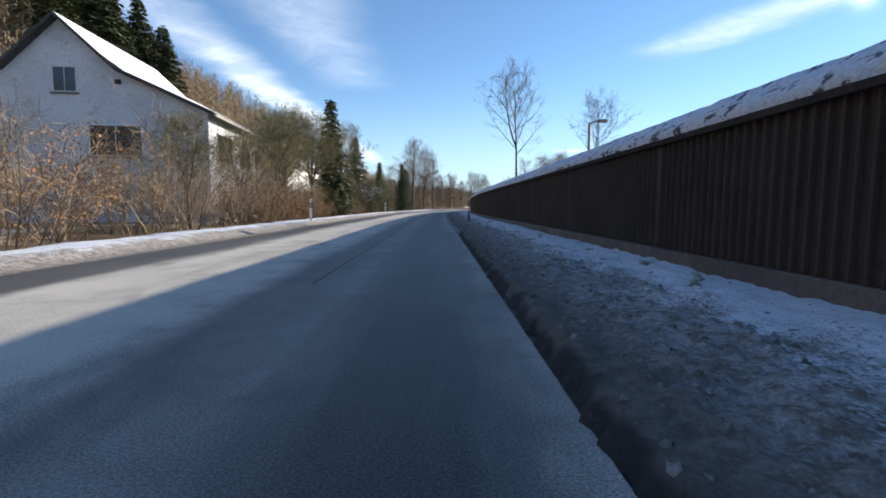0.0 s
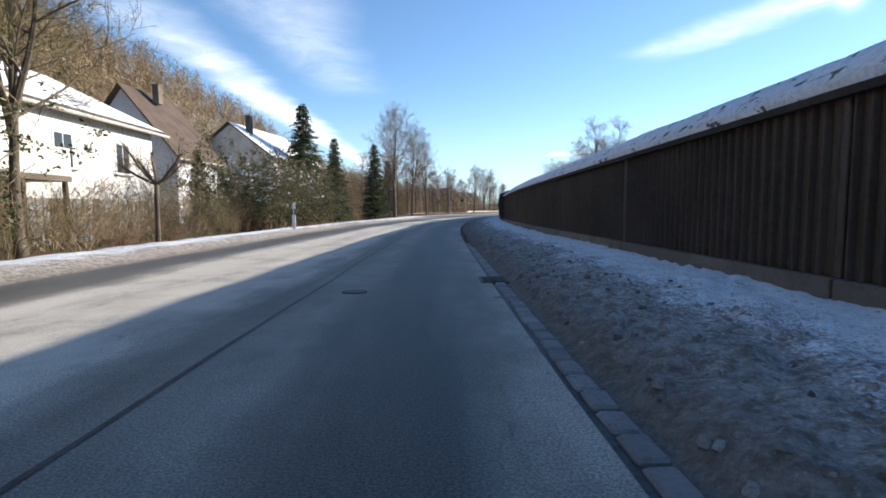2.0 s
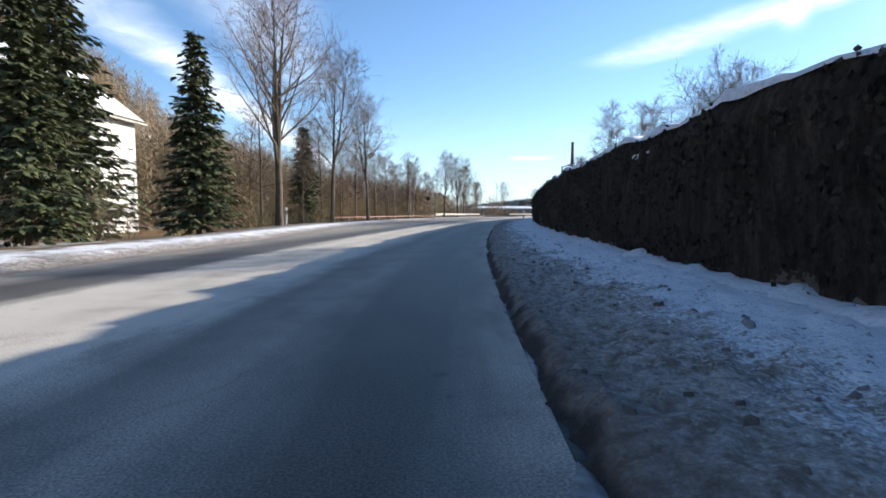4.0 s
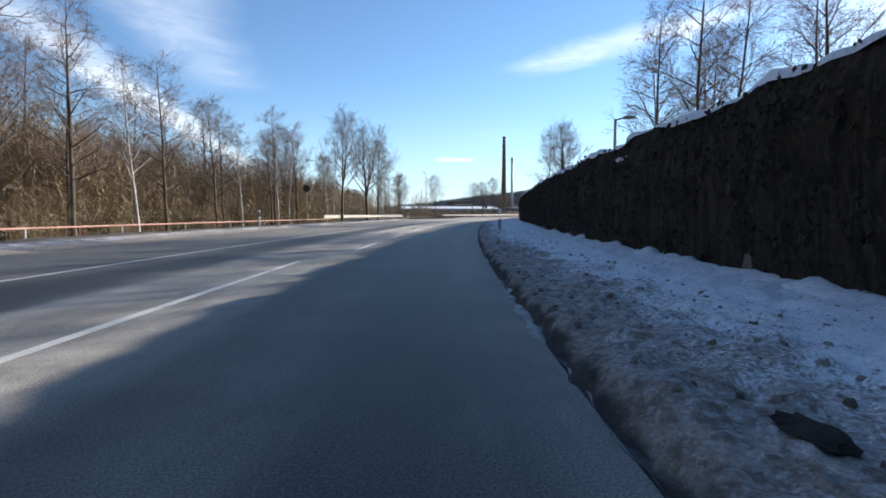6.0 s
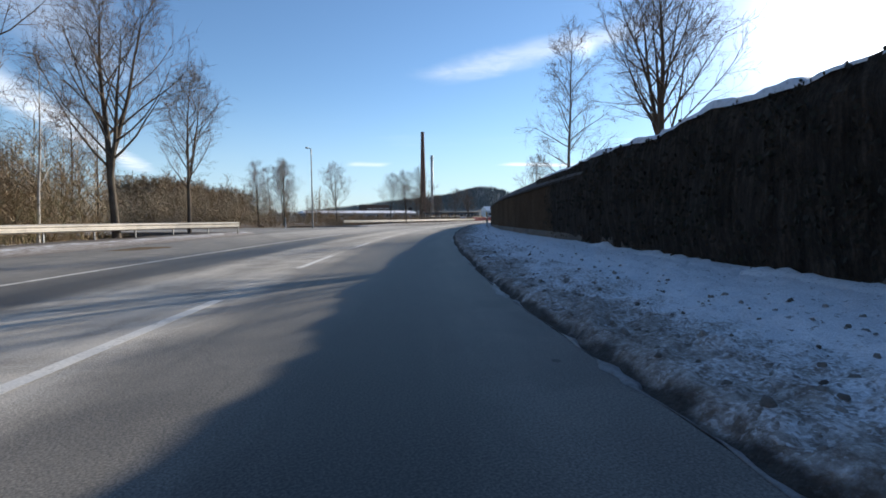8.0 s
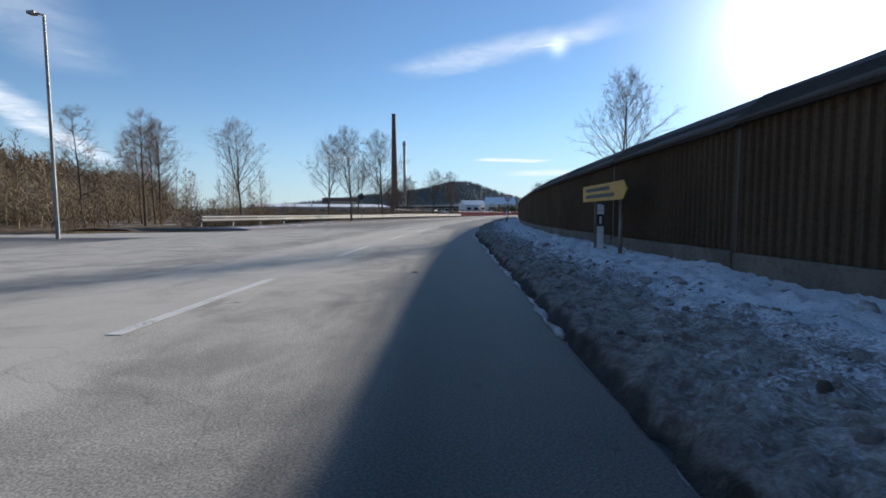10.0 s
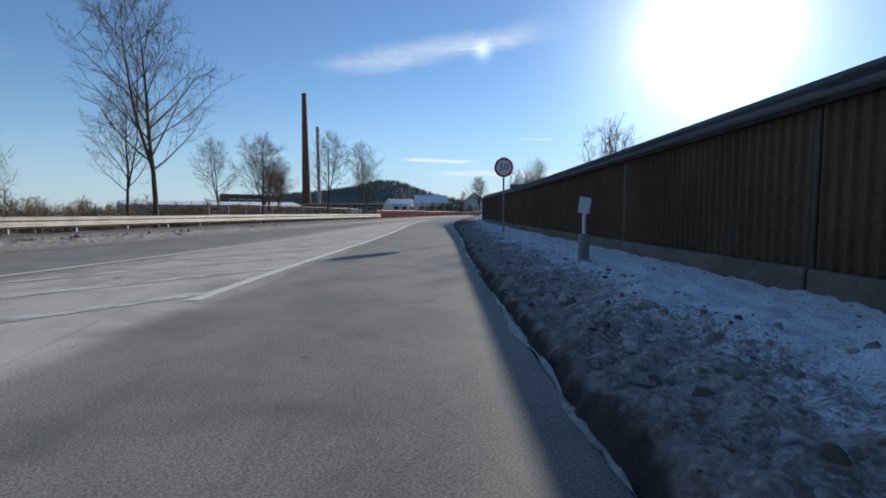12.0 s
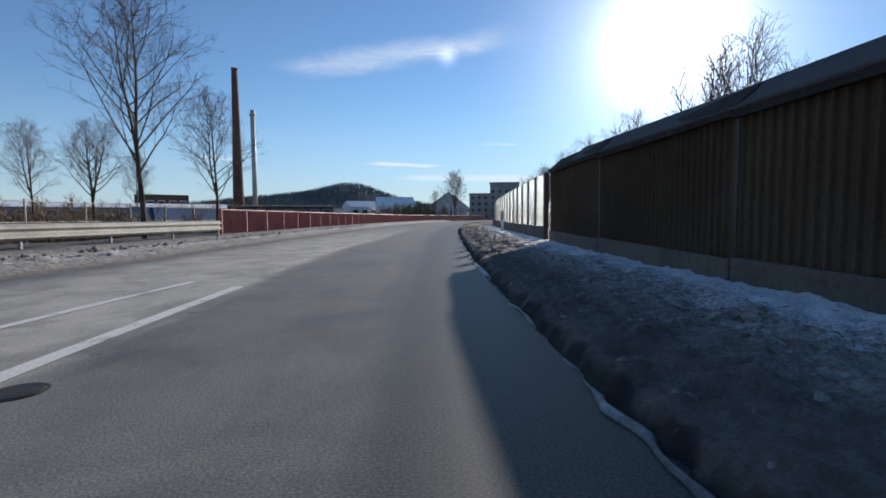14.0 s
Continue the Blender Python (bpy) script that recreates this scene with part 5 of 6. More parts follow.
for _ in range(220):
    p = at(rng.uniform(180, 222), -rng.uniform(34, 75))
    spots.append((p.x, p.y, rng.uniform(4.5, 8)))
far_woods("valley_wood", "distant leafless trees across the valley", spots, WOODS, rng)


spots = []
for _ in range(620):
    k_, back = rng.random(), rng.uniform(0, 16)
    spots.append((9 + 18 * k_ - back * 0.8, 230 + 44 * k_ + back * 0.4, rng.uniform(8.5, 11.5) * (1 - 0.15 * k_)))
far_woods("copse", "dense brown leafless copse beyond the side road", spots, BRUSH, rng, 0.0, 2.4)
for s, r, kind, size in ((193.0, -30.0, 0, 0.8), (198.0, -33.0, 2, 0.9), (201.0, -37.0, 1, 0.85), (188.0, -31.0, 1, 0.8), (205.0, -42.0, 2, 0.95)):
    plant("alder", ALDERS[kind], s, r, size, rng.uniform(0, 360), "tall bare alder with level twiggy branches", "tree", "alders in the wet wood")
spots = []
for _ in range(420):
    p = at(rng.uniform(182, 330), -rng.uniform(24, 75))
    spots.append((p.x, p.y, rng.uniform(1.6, 3.2)))
low = []
for _ in range(420):
    s = rng.uniform(184, 246)
    p = at(s, -lerp([(184, 16.5), (205, 12.5), (231, 9.6), (246, 9.4)], s) - rng.uniform(0, 3.5))
    low.append((p.x, p.y, rng.uniform(0.7, 1.5)))
far_woods("scrub", "dark brown scrub on the valley floor", spots, BRUSH, rng, 0.0, 0.8)
far_woods("rail_scrub", "low brown brambles behind the guard rail", low, BRUSH, rng, 0.0, 0.45)


spots = []
for _ in range(150):
    p = at(rng.uniform(234, 292), rng.uniform(8.0, 26))
    spots.append((p.x, p.y, rng.uniform(2.5, 5.0)))
far_woods("barrier_scrub", "thin leafless scrub behind the barrier", spots, TWIG, rng, 0.0, 0.28)


# ---------------------------------------------------------------- houses
def window(parent, x, z, wide, tall, y=0.0, bars=1):
    """A window in a wall that faces -y."""
    fr = part("window", Geo().box(x - wide / 2, y - 0.03, z, x + wide / 2, y + 0.02, z + tall, 0.01), FRAME, parent)
    n = bars + 1
    for i in range(n):
        a = x - wide / 2 + 0.06 + i * (wide - 0.12) / n
        part("pane", Geo().box(a + 0.02, y - 0.036, z + 0.07, a + (wide - 0.12) / n - 0.02, y - 0.031, z + tall - 0.07), PANE, fr)
    part("sill", Geo().box(x - wide / 2 - 0.06, y - 0.12, z - 0.05, x + wide / 2 + 0.06, y + 0.0, z, 0.008), CONCRETE, fr)
    return fr


def house(label, m, wide, deep, eave, ridge, wall_mat, roof_mat, snowy=True, openings=(), gable=(), over=0.45, kink=None):
    """Gable towards -y, ridge along y. openings: windows of the +x side; gable: those of the gable wall."""
    t = thing("house", label, "house", "houses on the slope", m=m)
    g = Geo()
    h = wide / 2
    line = [(0.0, ridge)] + ([kink] if kink else []) + [(h, eave)]
    front = [(-h, -3), (h, -3)] + [p_ for p_ in reversed(line)] + [(-x, z) for x, z in line[1:]]
    n = len(front)
    g.v = [(x, 0, z) for x, z in front] + [(x, deep, z) for x, z in front]
    g.f = [tuple(range(n)), tuple(range(2 * n - 1, n - 1, -1)), (1, n + 1, n + 2, 2), (n, 0, n - 1, 2 * n - 1)]
    part("wall", g, wall_mat, t)
    x1, z1 = line[-2]
    slope = (z1 - eave) / (h - x1)
    line[-1] = (h + over, eave - slope * over)

    def roof_z(x):
        return float(np.interp(abs(x), *zip(*line)))

    for side in (-1, 1):
        rf = Geo()
        for lift in (0.0, 0.16):
            for y in (-over, deep + over):
                rf.v += [(side * x, y, z + lift) for x, z in line]
        n = len(line)
        for k in range(n - 1):
            rf.f += [(k, k + 1, n + k + 1, n + k), (2 * n + k, 3 * n + k, 3 * n + k + 1, 2 * n + k + 1), (k, 2 * n + k, 2 * n + k + 1, k + 1), (n + k, n + k + 1, 3 * n + k + 1, 3 * n + k)]
        rf.f.append((n - 1, 3 * n - 1, 4 * n - 1, 2 * n - 1))
        roof = part("roof", rf, roof_mat, t)
        if snowy:
            sn = Geo()
            n = 14
            for i in range(n + 1):
                y = -over + 0.05 + (deep + 2 * over - 0.1) * i / n
                for kk in range(8):
                    x = side * (0.03 + (h + over - 0.12) * kk / 7)
                    edge = 0 if kk in (0, 7) or i in (0, n) else 1
                    sn.v.append((x, y, roof_z(x) + 0.18 + edge * (0.09 + 0.03 * noise.noise((x, y, 1)))))
            sn.f = [(i * 8 + j, i * 8 + j + 1, (i + 1) * 8 + j + 1, (i + 1) * 8 + j) for i in range(n) for j in range(7)]
            part("snow_layer", sn, SNOW, roof, "snow lying on the roof", smooth=True)
        e = line[-1]
        part("gutter", Geo().tube([(side * (e[0] + 0.05), -over, e[1] + 0.02), (side * (e[0] + 0.05), deep + over, e[1] + 0.02)], [0.07, 0.07], 8, True), STEEL, roof)
    part("side_trim", Geo().box(h - 0.02, 0.02, -0.2, h + 0.02, 0.14, eave - 0.05), wall_mat, t)
    for x, z, ww, tt in gable:
        window(t, x, z, ww, tt, -0.0)
    for y, z, ww, tt in openings:
        win = window(t, 0, 0, ww, tt, 0.0, 1)
        win.matrix_basis = pose(h, y, z, 0, 0, 90)
    return t


def chimney_on(t, x, y, z0, z1, wide=0.5, mat=None):
    c = part("chimney", Geo().box(x - wide / 2, y - wide / 2, z0, x + wide / 2, y + wide / 2, z1, 0.02), mat or ROOF_DARK, t)
    part("chimney_cap", Geo().box(x - wide / 2 - 0.06, y - wide / 2 - 0.06, z1, x + wide / 2 + 0.06, y + wide / 2 + 0.06, z1 + 0.1, 0.02), CONCRETE, c)


h1 = house("pale grey rendered house with a snowy kinked gable roof", along(23.0, -17.27, 0.0, 5), 12.7, 8.5, 5.15, 9.2, RENDER_GREY, ROOF_DARK, True,
           ((2.2, 2.9, 2.3, 1.5), (5.6, 2.9, 2.0, 1.4), (8.2, 2.9, 1.2, 1.4), (2.2, 0.3, 1.4, 1.3), (5.6, 0.3, 1.4, 1.3)), ((0.1, 5.9, 1.1, 1.2), (2.2, 3.0, 2.4, 1.5)), kink=(2.5, 6.85))
part("attic_lamp", Geo().box(2.3, -0.12, 6.35, 2.55, 0.0, 6.55, 0.02), BLACK, h1)
h2 = house("white two-storey house with a snow-covered roof and a balcony", along(40.5, -17.6, 0.0), 9.6, 11.6, 4.35, 6.7, RENDER_WHITE, ROOF_DARK, True,
           ((6.6, 2.3, 0.9, 1.25), (9.6, 2.3, 0.9, 1.25), (6.6, -0.1, 1.3, 1.0), (9.6, -0.1, 1.3, 1.0)), ((3.3, 1.9, 0.85, 0.95), (-1.2, 1.9, 1.4, 1.2)))
slab = part("balcony", Geo().box(4.8, 0.2, 1.75, 6.3, 5.0, 1.92, 0.02), CONCRETE, h2)
part("balcony_rail", Geo().box(6.22, 0.2, 1.92, 6.28, 5.0, 2.75, 0.01), RENDER_WHITE, slab)
for y in (0.3, 1.9, 3.4, 4.9):
    part("balcony_post", Geo().box(6.08, y - 0.06, -0.4, 6.20, y + 0.06, 1.74, 0.01), TIMBER, slab)
h3 = house("house with a bare brown-tiled gable roof", along(62.7, -23.5, 1.6, 0.0), 7.6, 4.8, 3.4, 8.0, RENDER_GREY, ROOF_BROWN, False, (), ((0.0, 5.4, 0.7, 0.7),))
chimney_on(h3, 1.0, 2.2, 7.2, 8.5, 0.5, CONCRETE)
h4 = house("white gabled house with a snowy roof and a dark chimney", along(78.7, -26.6, 1.6, 0.0), 9.8, 11.0, 5.0, 8.7, RENDER_WHITE, ROOF_DARK, True, (), ((-0.9, 4.1, 0.9, 1.1), (1.4, 4.1, 0.9, 1.1), (0.2, 6.4, 0.5, 0.5)))
chimney_on(h4, 1.5, 1.2, 7.6, 9.6, 0.55)
fence = thing("garden_fence", "weathered grey board fence below the white house", "fence", m=along(39.0, -11.6, 0.0))
for k in range(44):
    part("board", Geo().box(-0.015, 0.25 * k, -0.3, 0.015, 0.25 * k + 0.22, 1.25, 0.005), TIMBER if k % 7 == 3 else POST_STEEL, fence)


# ---------------------------------------------------------------- road furniture
def delineator(s, r, z=0.08, turn=0.0, worn=False):
    t = thing("delineator_post", "white plastic roadside marker post with a black band" if not worn else "grimy roadside marker post", "marker post", "marker posts", m=along(s, r, z, turn))
    g = Geo()
    prof = [(-0.06, -0.05), (0.06, -0.05), (0.035, 0.05), (-0.035, 0.05)]
    for z0, z1, mat, nm in ((-0.15, 0.62, PLASTIC, "shaft"), (0.62, 0.84, BLACK, "band"), (0.84, 1.0, PLASTIC, "head")):
        g = Geo()
        g.v = [(x, y, z0) for x, y in prof] + [(x, y, z1 + (0.03 if nm == "head" and y > 0 else 0)) for x, y in prof]
        g.f = [(3, 2, 1, 0), (4, 5, 6, 7), (0, 1, 5, 4), (1, 2, 6, 5), (2, 3, 7, 6), (3, 0, 4, 7)]
        p = part(nm, g, DIRTY_SNOW if worn and nm != "band" else mat, t)
    part("reflector", Geo().box(-0.02, -0.056, 0.66, 0.02, -0.05, 0.8, 0.002), SIGN_WHITE, t)




def board_marker(s, r, z, shaft=PLASTIC, plate=SIGN_WHITE, wide=0.07, tilt=8):
    """A short thick shaft with a small plate on a thin stem."""
    t = thing("marker_board", "short grey marker post with a small white plate" if shaft is PLASTIC else "grimy brown marker post with a small grey plate", "marker post", "marker posts", m=along(s, r, z))
    part("shaft", Geo().box(-wide, -0.05, -0.1, wide, 0.05, 0.5, 0.02), POST_STEEL if shaft is PLASTIC else shaft, t)
    part("stem", Geo().tube([(0, 0, 0.48), (0, 0, 0.98)], [0.024, 0.024], 8, True), shaft, t)
    part("plate", Geo().box(-wide - 0.01, -0.025, -0.11, wide + 0.01, -0.012, 0.11, 0.006), plate, t, m=pose(0, 0, 0.89, 0, tilt, 0))


board_marker(115.8, 2.0, 0.08)
board_marker(21.3, 1.4, 0.06, GRIME, GRIME, 0.045, -6)
board_marker(191.0, 1.95, 0.02)
delineator(163.4, 2.85, -0.05)
for s, r in ((22.0, -5.7), (49.0, -5.8), (88.0, -11.4), (237.7, 2.9), (123.0, -13.4), (176.0, -20.0)):
    delineator(s, r)


def pole_sign(name, label, s, r, plate_z, post_top, turn=0.0, z=0.0):
    t = thing(name, label, "traffic sign", m=along(s, r, z, turn))
    part("post", Geo().tube([(0, 0.03, -0.2), (0, 0.03, post_top)], [0.03, 0.03], 10, True), POST_STEEL, t)
    return t


t50 = pole_sign("speed_sign", "round white speed limit sign with a red rim", 199.6, 1.95, 2.3, 2.58, z=-0.07)
rim = part("rim", Geo().disc((0, 0, 2.3), 0.30, -0.015, 0.0, 40), SIGN_RED, t50)
part("face", Geo().disc((0, 0, 2.3), 0.235, -0.019, -0.0155, 40), SIGN_WHITE, t50)
curve = bpy.data.curves.new("numerals", "FONT")
curve.body, curve.size, curve.align_x, curve.align_y, curve.extrude = "50", 0.30, "CENTER", "CENTER", 0.001
curve.materials.append(BLACK)
num = new("numerals", curve)
num.parent, num.matrix_basis = t50, pose(0, -0.021, 2.3, 90, 0, 0)
part("bracket", Geo().box(-0.05, 0.0, 2.36, 0.05, 0.065, 2.40), POST_STEEL, t50)
part("bracket", Geo().box(-0.05, 0.0, 2.18, 0.05, 0.065, 2.22), POST_STEEL, t50)
part("snow_tuft", Geo().tube([(-0.12, -0.01, 2.585), (0.0, -0.01, 2.605), (0.12, -0.01, 2.585)], [0.012, 0.03, 0.012], 6, True), SNOW, t50)

# The yellow direction sign seen close by on two posts.
ys = thing("direction_sign", "yellow arrow-shaped direction sign on two steel posts", "traffic sign", m=along(162.85, 2.8, 0.1, -88))
for x in (-0.65, 0.65):
    part("post", Geo().tube([(x, 0.03, -0.2), (x, 0.03, 1.2)], [0.034, 0.034], 10, True), GRIME, ys)
g = Geo()
shape = [(-1.35, 0.93), (0.85, 0.93), (1.02, 1.08), (0.85, 1.23), (-1.35, 1.23)]
g.v = [(x, -0.02, z) for x, z in shape] + [(x, 0.0, z) for x, z in shape]
g.f = [(4, 3, 2, 1, 0), (5, 6, 7, 8, 9)] + [(i, (i + 1) % 5, 5 + (i + 1) % 5, 5 + i) for i in range(5)]
part("board", g, SIGN_YELLOW, ys)
for z in (1.02, 1.14):
    part("lettering", Geo().box(-1.15, -0.024, z - 0.03, 0.45 - (z - 1.02) * 2, -0.0205, z + 0.035), BLACK, ys)

rs = pole_sign("round_sign", "round sign on a thin post, its dark back to the road", 131.0, -13.6, 2.85, 3.2)
part("plate", Geo().disc((0, 0, 2.95), 0.30, -0.012, 0.0, 32), BLACK, rs)
ds = pole_sign("diamond_sign", "diamond-shaped priority sign against the sky", 194.8, -10.6, 2.2, 2.65)
part("plate", Geo().tube([(0, -0.012, 2.3), (0, 0.0, 2.3)], [0.33, 0.33], 4, True), BLACK, ds)


def lamp(s, r, h, arm, turn=0.0):
    t = thing("street_lamp", "slim grey street lamp with a flat head on a short arm", "street lamp", "street lamps", m=along(s, r, -0.2, turn))
    part("pole", Geo().tube([(0, 0, -0.2), (0, 0, h * 0.4), (0, 0, h)], [0.075, 0.06, 0.05], 10, True), POST_STEEL, t)
    part("arm", Geo().tube([(0, 0, h - 0.03), (arm, 0, h + 0.05)], [0.03, 0.03], 8, True), POST_STEEL, t)
    part("head", Geo().box(min(arm, arm * 2.2), -0.14, h + 0.02, max(arm, arm * 2.2), 0.14, h + 0.12, 0.03), POST_STEEL, t)


lamp(18.4, 5.7, 4.2, 0.3, 0)
lamp(110.5, 5.8, 4.4, 0.3, 0)
lamp(170.3, -14.2, 7.9, -0.25, 0)
lamp(90.3, 4.5, 3.75, 0.3, 0)


def beam_rail(name, label, line, step=2.0):
    """A steel crash barrier: posts and a folded beam through the stations of line."""
    t = thing(name, label, "guard rail")
    prof = [(0.0, 0.75), (0.07, 0.70), (0.07, 0.66), (0.01, 0.62), (0.01, 0.57), (0.07, 0.53), (0.07, 0.49), (0.0, 0.44)]
    ss = np.arange(line[0][0], line[-1][0] + 0.01, step)
    for a, b_ in zip(ss[:-1], ss[1:]):
        g = Geo()
        for s in (a, b_ + 0.03):
            r = lerp(line, s)
            g.v += [tuple(at(s, r + d, z)) for d, z in prof] + [tuple(at(s, r + d - 0.012, z)) for d, z in reversed(prof)]
        n = 2 * len(prof)
        g.f = [(i, (i + 1) % n, n + (i + 1) % n, n + i) for i in range(n)]
        part("beam", g, STEEL, t)
    for s in ss:
        part("post", Geo().box(-0.05, -0.03, -0.3, 0.0, 0.03, 0.72, 0.005), POST_STEEL, t, m=along(float(s), lerp(line, s) - 0.01))
    return t


beam_rail("guard_rail", "galvanised steel guard rail with a folded beam before the side road", [(134, -13.4), (141, -13.6), (147, -12.9), (153.5, -11.0)])
beam_rail("guard_rail", "galvanised steel guard rail with a folded beam before the bridge", [(178.5, -14.2), (184, -12.6), (190, -11.6), (205, -10.0), (218, -8.2), (231, -6.6)])


def pipe_rail():
    t = thing("pipe_rail", "low faded red pipe railing on short posts", "railing")
    line = [(99, -13.2), (135, -13.0)]
    for s in np.arange(99, 135, 2.0):
        a, b_ = at(s, lerp(line, s), 0.40), at(s + 2.0, lerp(line, s + 2), 0.40)
        part("pipe", Geo().tube([a, b_], [0.035, 0.035], 6, True), PINK_RAIL, t)
        part("post", Geo().tube([(0, 0, -0.5), (0, 0, 0.40)], [0.03, 0.03], 6, True), RED_PAINT if int(s) % 4 == 1 else PLASTIC, t, m=along(s, lerp(line, s)))


pipe_rail()


def red_railing():
    """The bridge parapet: many slim upright bars between posts."""
    t = thing("bridge_railing", "dull red steel bridge railing with close upright bars", "railing")
    BAR, far = Geo().box(-0.018, -0.018, 0.22, 0.018, 0.018, 1.12).mesh("bar", RED_PAINT), Geo()
    s = 232.0
    while s < 322:
        a, b_ = at(s, -7.3), at(s + 2.0, -7.3)
        d = (b_ - a)
        for z in (0.22, 1.12):
            part("rail", Geo().tube([a + Vector((0, 0, z)), b_ + Vector((0, 0, z))], [0.03, 0.03], 6, True), RED_PAINT, t)
        part("post", Geo().box(-0.04, -0.04, -0.2, 0.04, 0.04, 1.16, 0.006), RED_PAINT, t, m=along(s, -7.3))
        for k in range(1, 15):
            p = a + d * (k / 15)
            if s < 272:
                part("bar", BAR, None, t, m=pose(p.x, p.y, 0))
            else:
                far.box(p.x - 0.018, p.y - 0.018, 0.22, p.x + 0.018, p.y + 0.018, 1.12)
        s += 2.0
    rest = part("far_bars", far, RED_PAINT, t)
    rest["kind"] = "stuff"


red_railing()


def mesh_fence():
    """A wire fence on thin posts behind the guard rail, partly hung with blue sheeting."""
    t = thing("wire_fence", "thin steel fence posts with rails and blue sheeting", "fence")
    for s in np.arange(206, 238, 2.0):
        m = along(float(s), -10.4)
        part("post", Geo().tube([(0, 0, -0.3), (0, 0, 1.35)], [0.025, 0.025], 6, True), STEEL, t, m=m)
        for z in (0.75, 1.3):
            part("rail", Geo().tube([at(s, -10.4, z), at(s + 2, -10.4, z)], [0.014, 0.014], 5), STEEL, t)
        if s >= 232:
            part("sheeting", Geo().box(-0.03, 0.05, 0.1, -0.015, 1.95, 1.25), BLUE_SHED, t, m=m)


mesh_fence()


def glass_barrier():
    """Clear panes between posts that carry on behind the end of the wall."""
    t = thing("glazed_barrier", "clear glazed noise barrier between pale posts", "wall")
    s = 229.5
    while s < 300:
        part("post", Geo().box(-0.06, -0.08, 0, 0.06, 0.08, 2.08, 0.01), SHEET, t, m=along(s, 3.3 + 0.02 * (s - 232)))
        pane = part("pane", Geo().box(-0.01, 0.08, 0.55, 0.01, 1.52, 2.04), CLEAR, t, m=along(s, 3.3 + 0.02 * (s - 232)))
        pane.visible_shadow = False
        part("plinth", Geo().box(-0.06, 0.08, -0.2, 0.06, 1.52, 0.55, 0.01), CONCRETE, t, m=along(s, 3.3 + 0.02 * (s - 232)))
        s += 1.6


glass_barrier()


# ---------------------------------------------------------------- works and town in the distance
ch = thing("brick_chimney", "tall tapering factory chimney of red-brown brick", "chimney", m=pose(111.0, 346.9, -1))
part("shaft", Geo().tube([(0, 0, 0), (0, 0, 8), (0, 0, 30), (0, 0, 44.5)], [1.75, 1.5, 1.1, 0.82], 20, True), BRICK, ch, smooth=True)
part("crown", Geo().tube([(0, 0, 44.5), (0, 0, 45.0)], [0.95, 0.95], 20, True), BRICK, ch)
for z in (12, 22, 32, 40):
    part("band", Geo().tube([(0, 0, z), (0, 0, z + 0.35)], [1.56 - z * 0.0165, 1.56 - z * 0.0165], 20, True), IRON, ch)
st = thing("steel_stack", "pale steel exhaust stack with a collar", "chimney", m=pose(115.2, 345.2, -1))
part("pipe", Geo().tube([(0, 0, 0), (0, 0, 33.4)], [0.7, 0.66], 16, True), STACK, st, smooth=True)
part("collar", Geo().tube([(0, 0, 31.8), (0, 0, 32.3)], [0.95, 0.95], 16, True), STEEL, st)


def shed(label, x, y, z, wide, deep, tall, turn, mat, roof=1.2, bays=6):
    t = thing("factory_hall", label, "building", "works buildings", m=pose(x, y, z, 0, 0, turn))
    part("wall", Geo().box(-wide / 2, -deep / 2, -2, wide / 2, deep / 2, tall), mat, t)
    g = Geo()
    g.v = [(-wide / 2 - 0.4, -deep / 2 - 0.4, tall), (wide / 2 + 0.4, -deep / 2 - 0.4, tall), (wide / 2 + 0.4, 0, tall + roof), (-wide / 2 - 0.4, 0, tall + roof), (-wide / 2 - 0.4, deep / 2 + 0.4, tall), (wide / 2 + 0.4, deep / 2 + 0.4, tall)]
    g.f = [(0, 1, 2, 3), (3, 2, 5, 4), (0, 3, 4), (1, 5, 2)]
    part("roof", g, SNOW if roof > 0.5 else ROOF_DARK, t)
    for k in range(bays):
        xx = -wide / 2 + (k + 0.5) * wide / bays
        win = part("window", Geo().box(xx - wide / bays * 0.32, -deep / 2 - 0.06, tall * 0.45, xx + wide / bays * 0.32, -deep / 2 + 0.02, tall * 0.78), FRAME, t)
        part("pane", Geo().box(xx - wide / bays * 0.28, -deep / 2 - 0.075, tall * 0.48, xx + wide / bays * 0.28, -deep / 2 - 0.061, tall * 0.75), PANE, win)


shed("low grey factory hall with a snowy roof", 85, 372, 0, 60, 18, 4.0, 4, GREY_SHED, 1.5, 12)
shed("dark grey factory hall beside the chimney", 112, 318, 0, 24, 12, 3.6, -20, DARK_CLAD, 0.3, 8)
shed("brown works building with a flat roof", 100, 395, 0, 14, 12, 9.0, 5, ROOF_BROWN, 0.3, 4)
shed("white works building under snow", 197, 390, 0, 17, 14, 6.0, -28, RENDER_WHITE, 4.5, 3)
shed("pale house under snow", 190, 410, 0, 14, 12, 6.0, -10, RENDER_GREY, 3.0, 3)


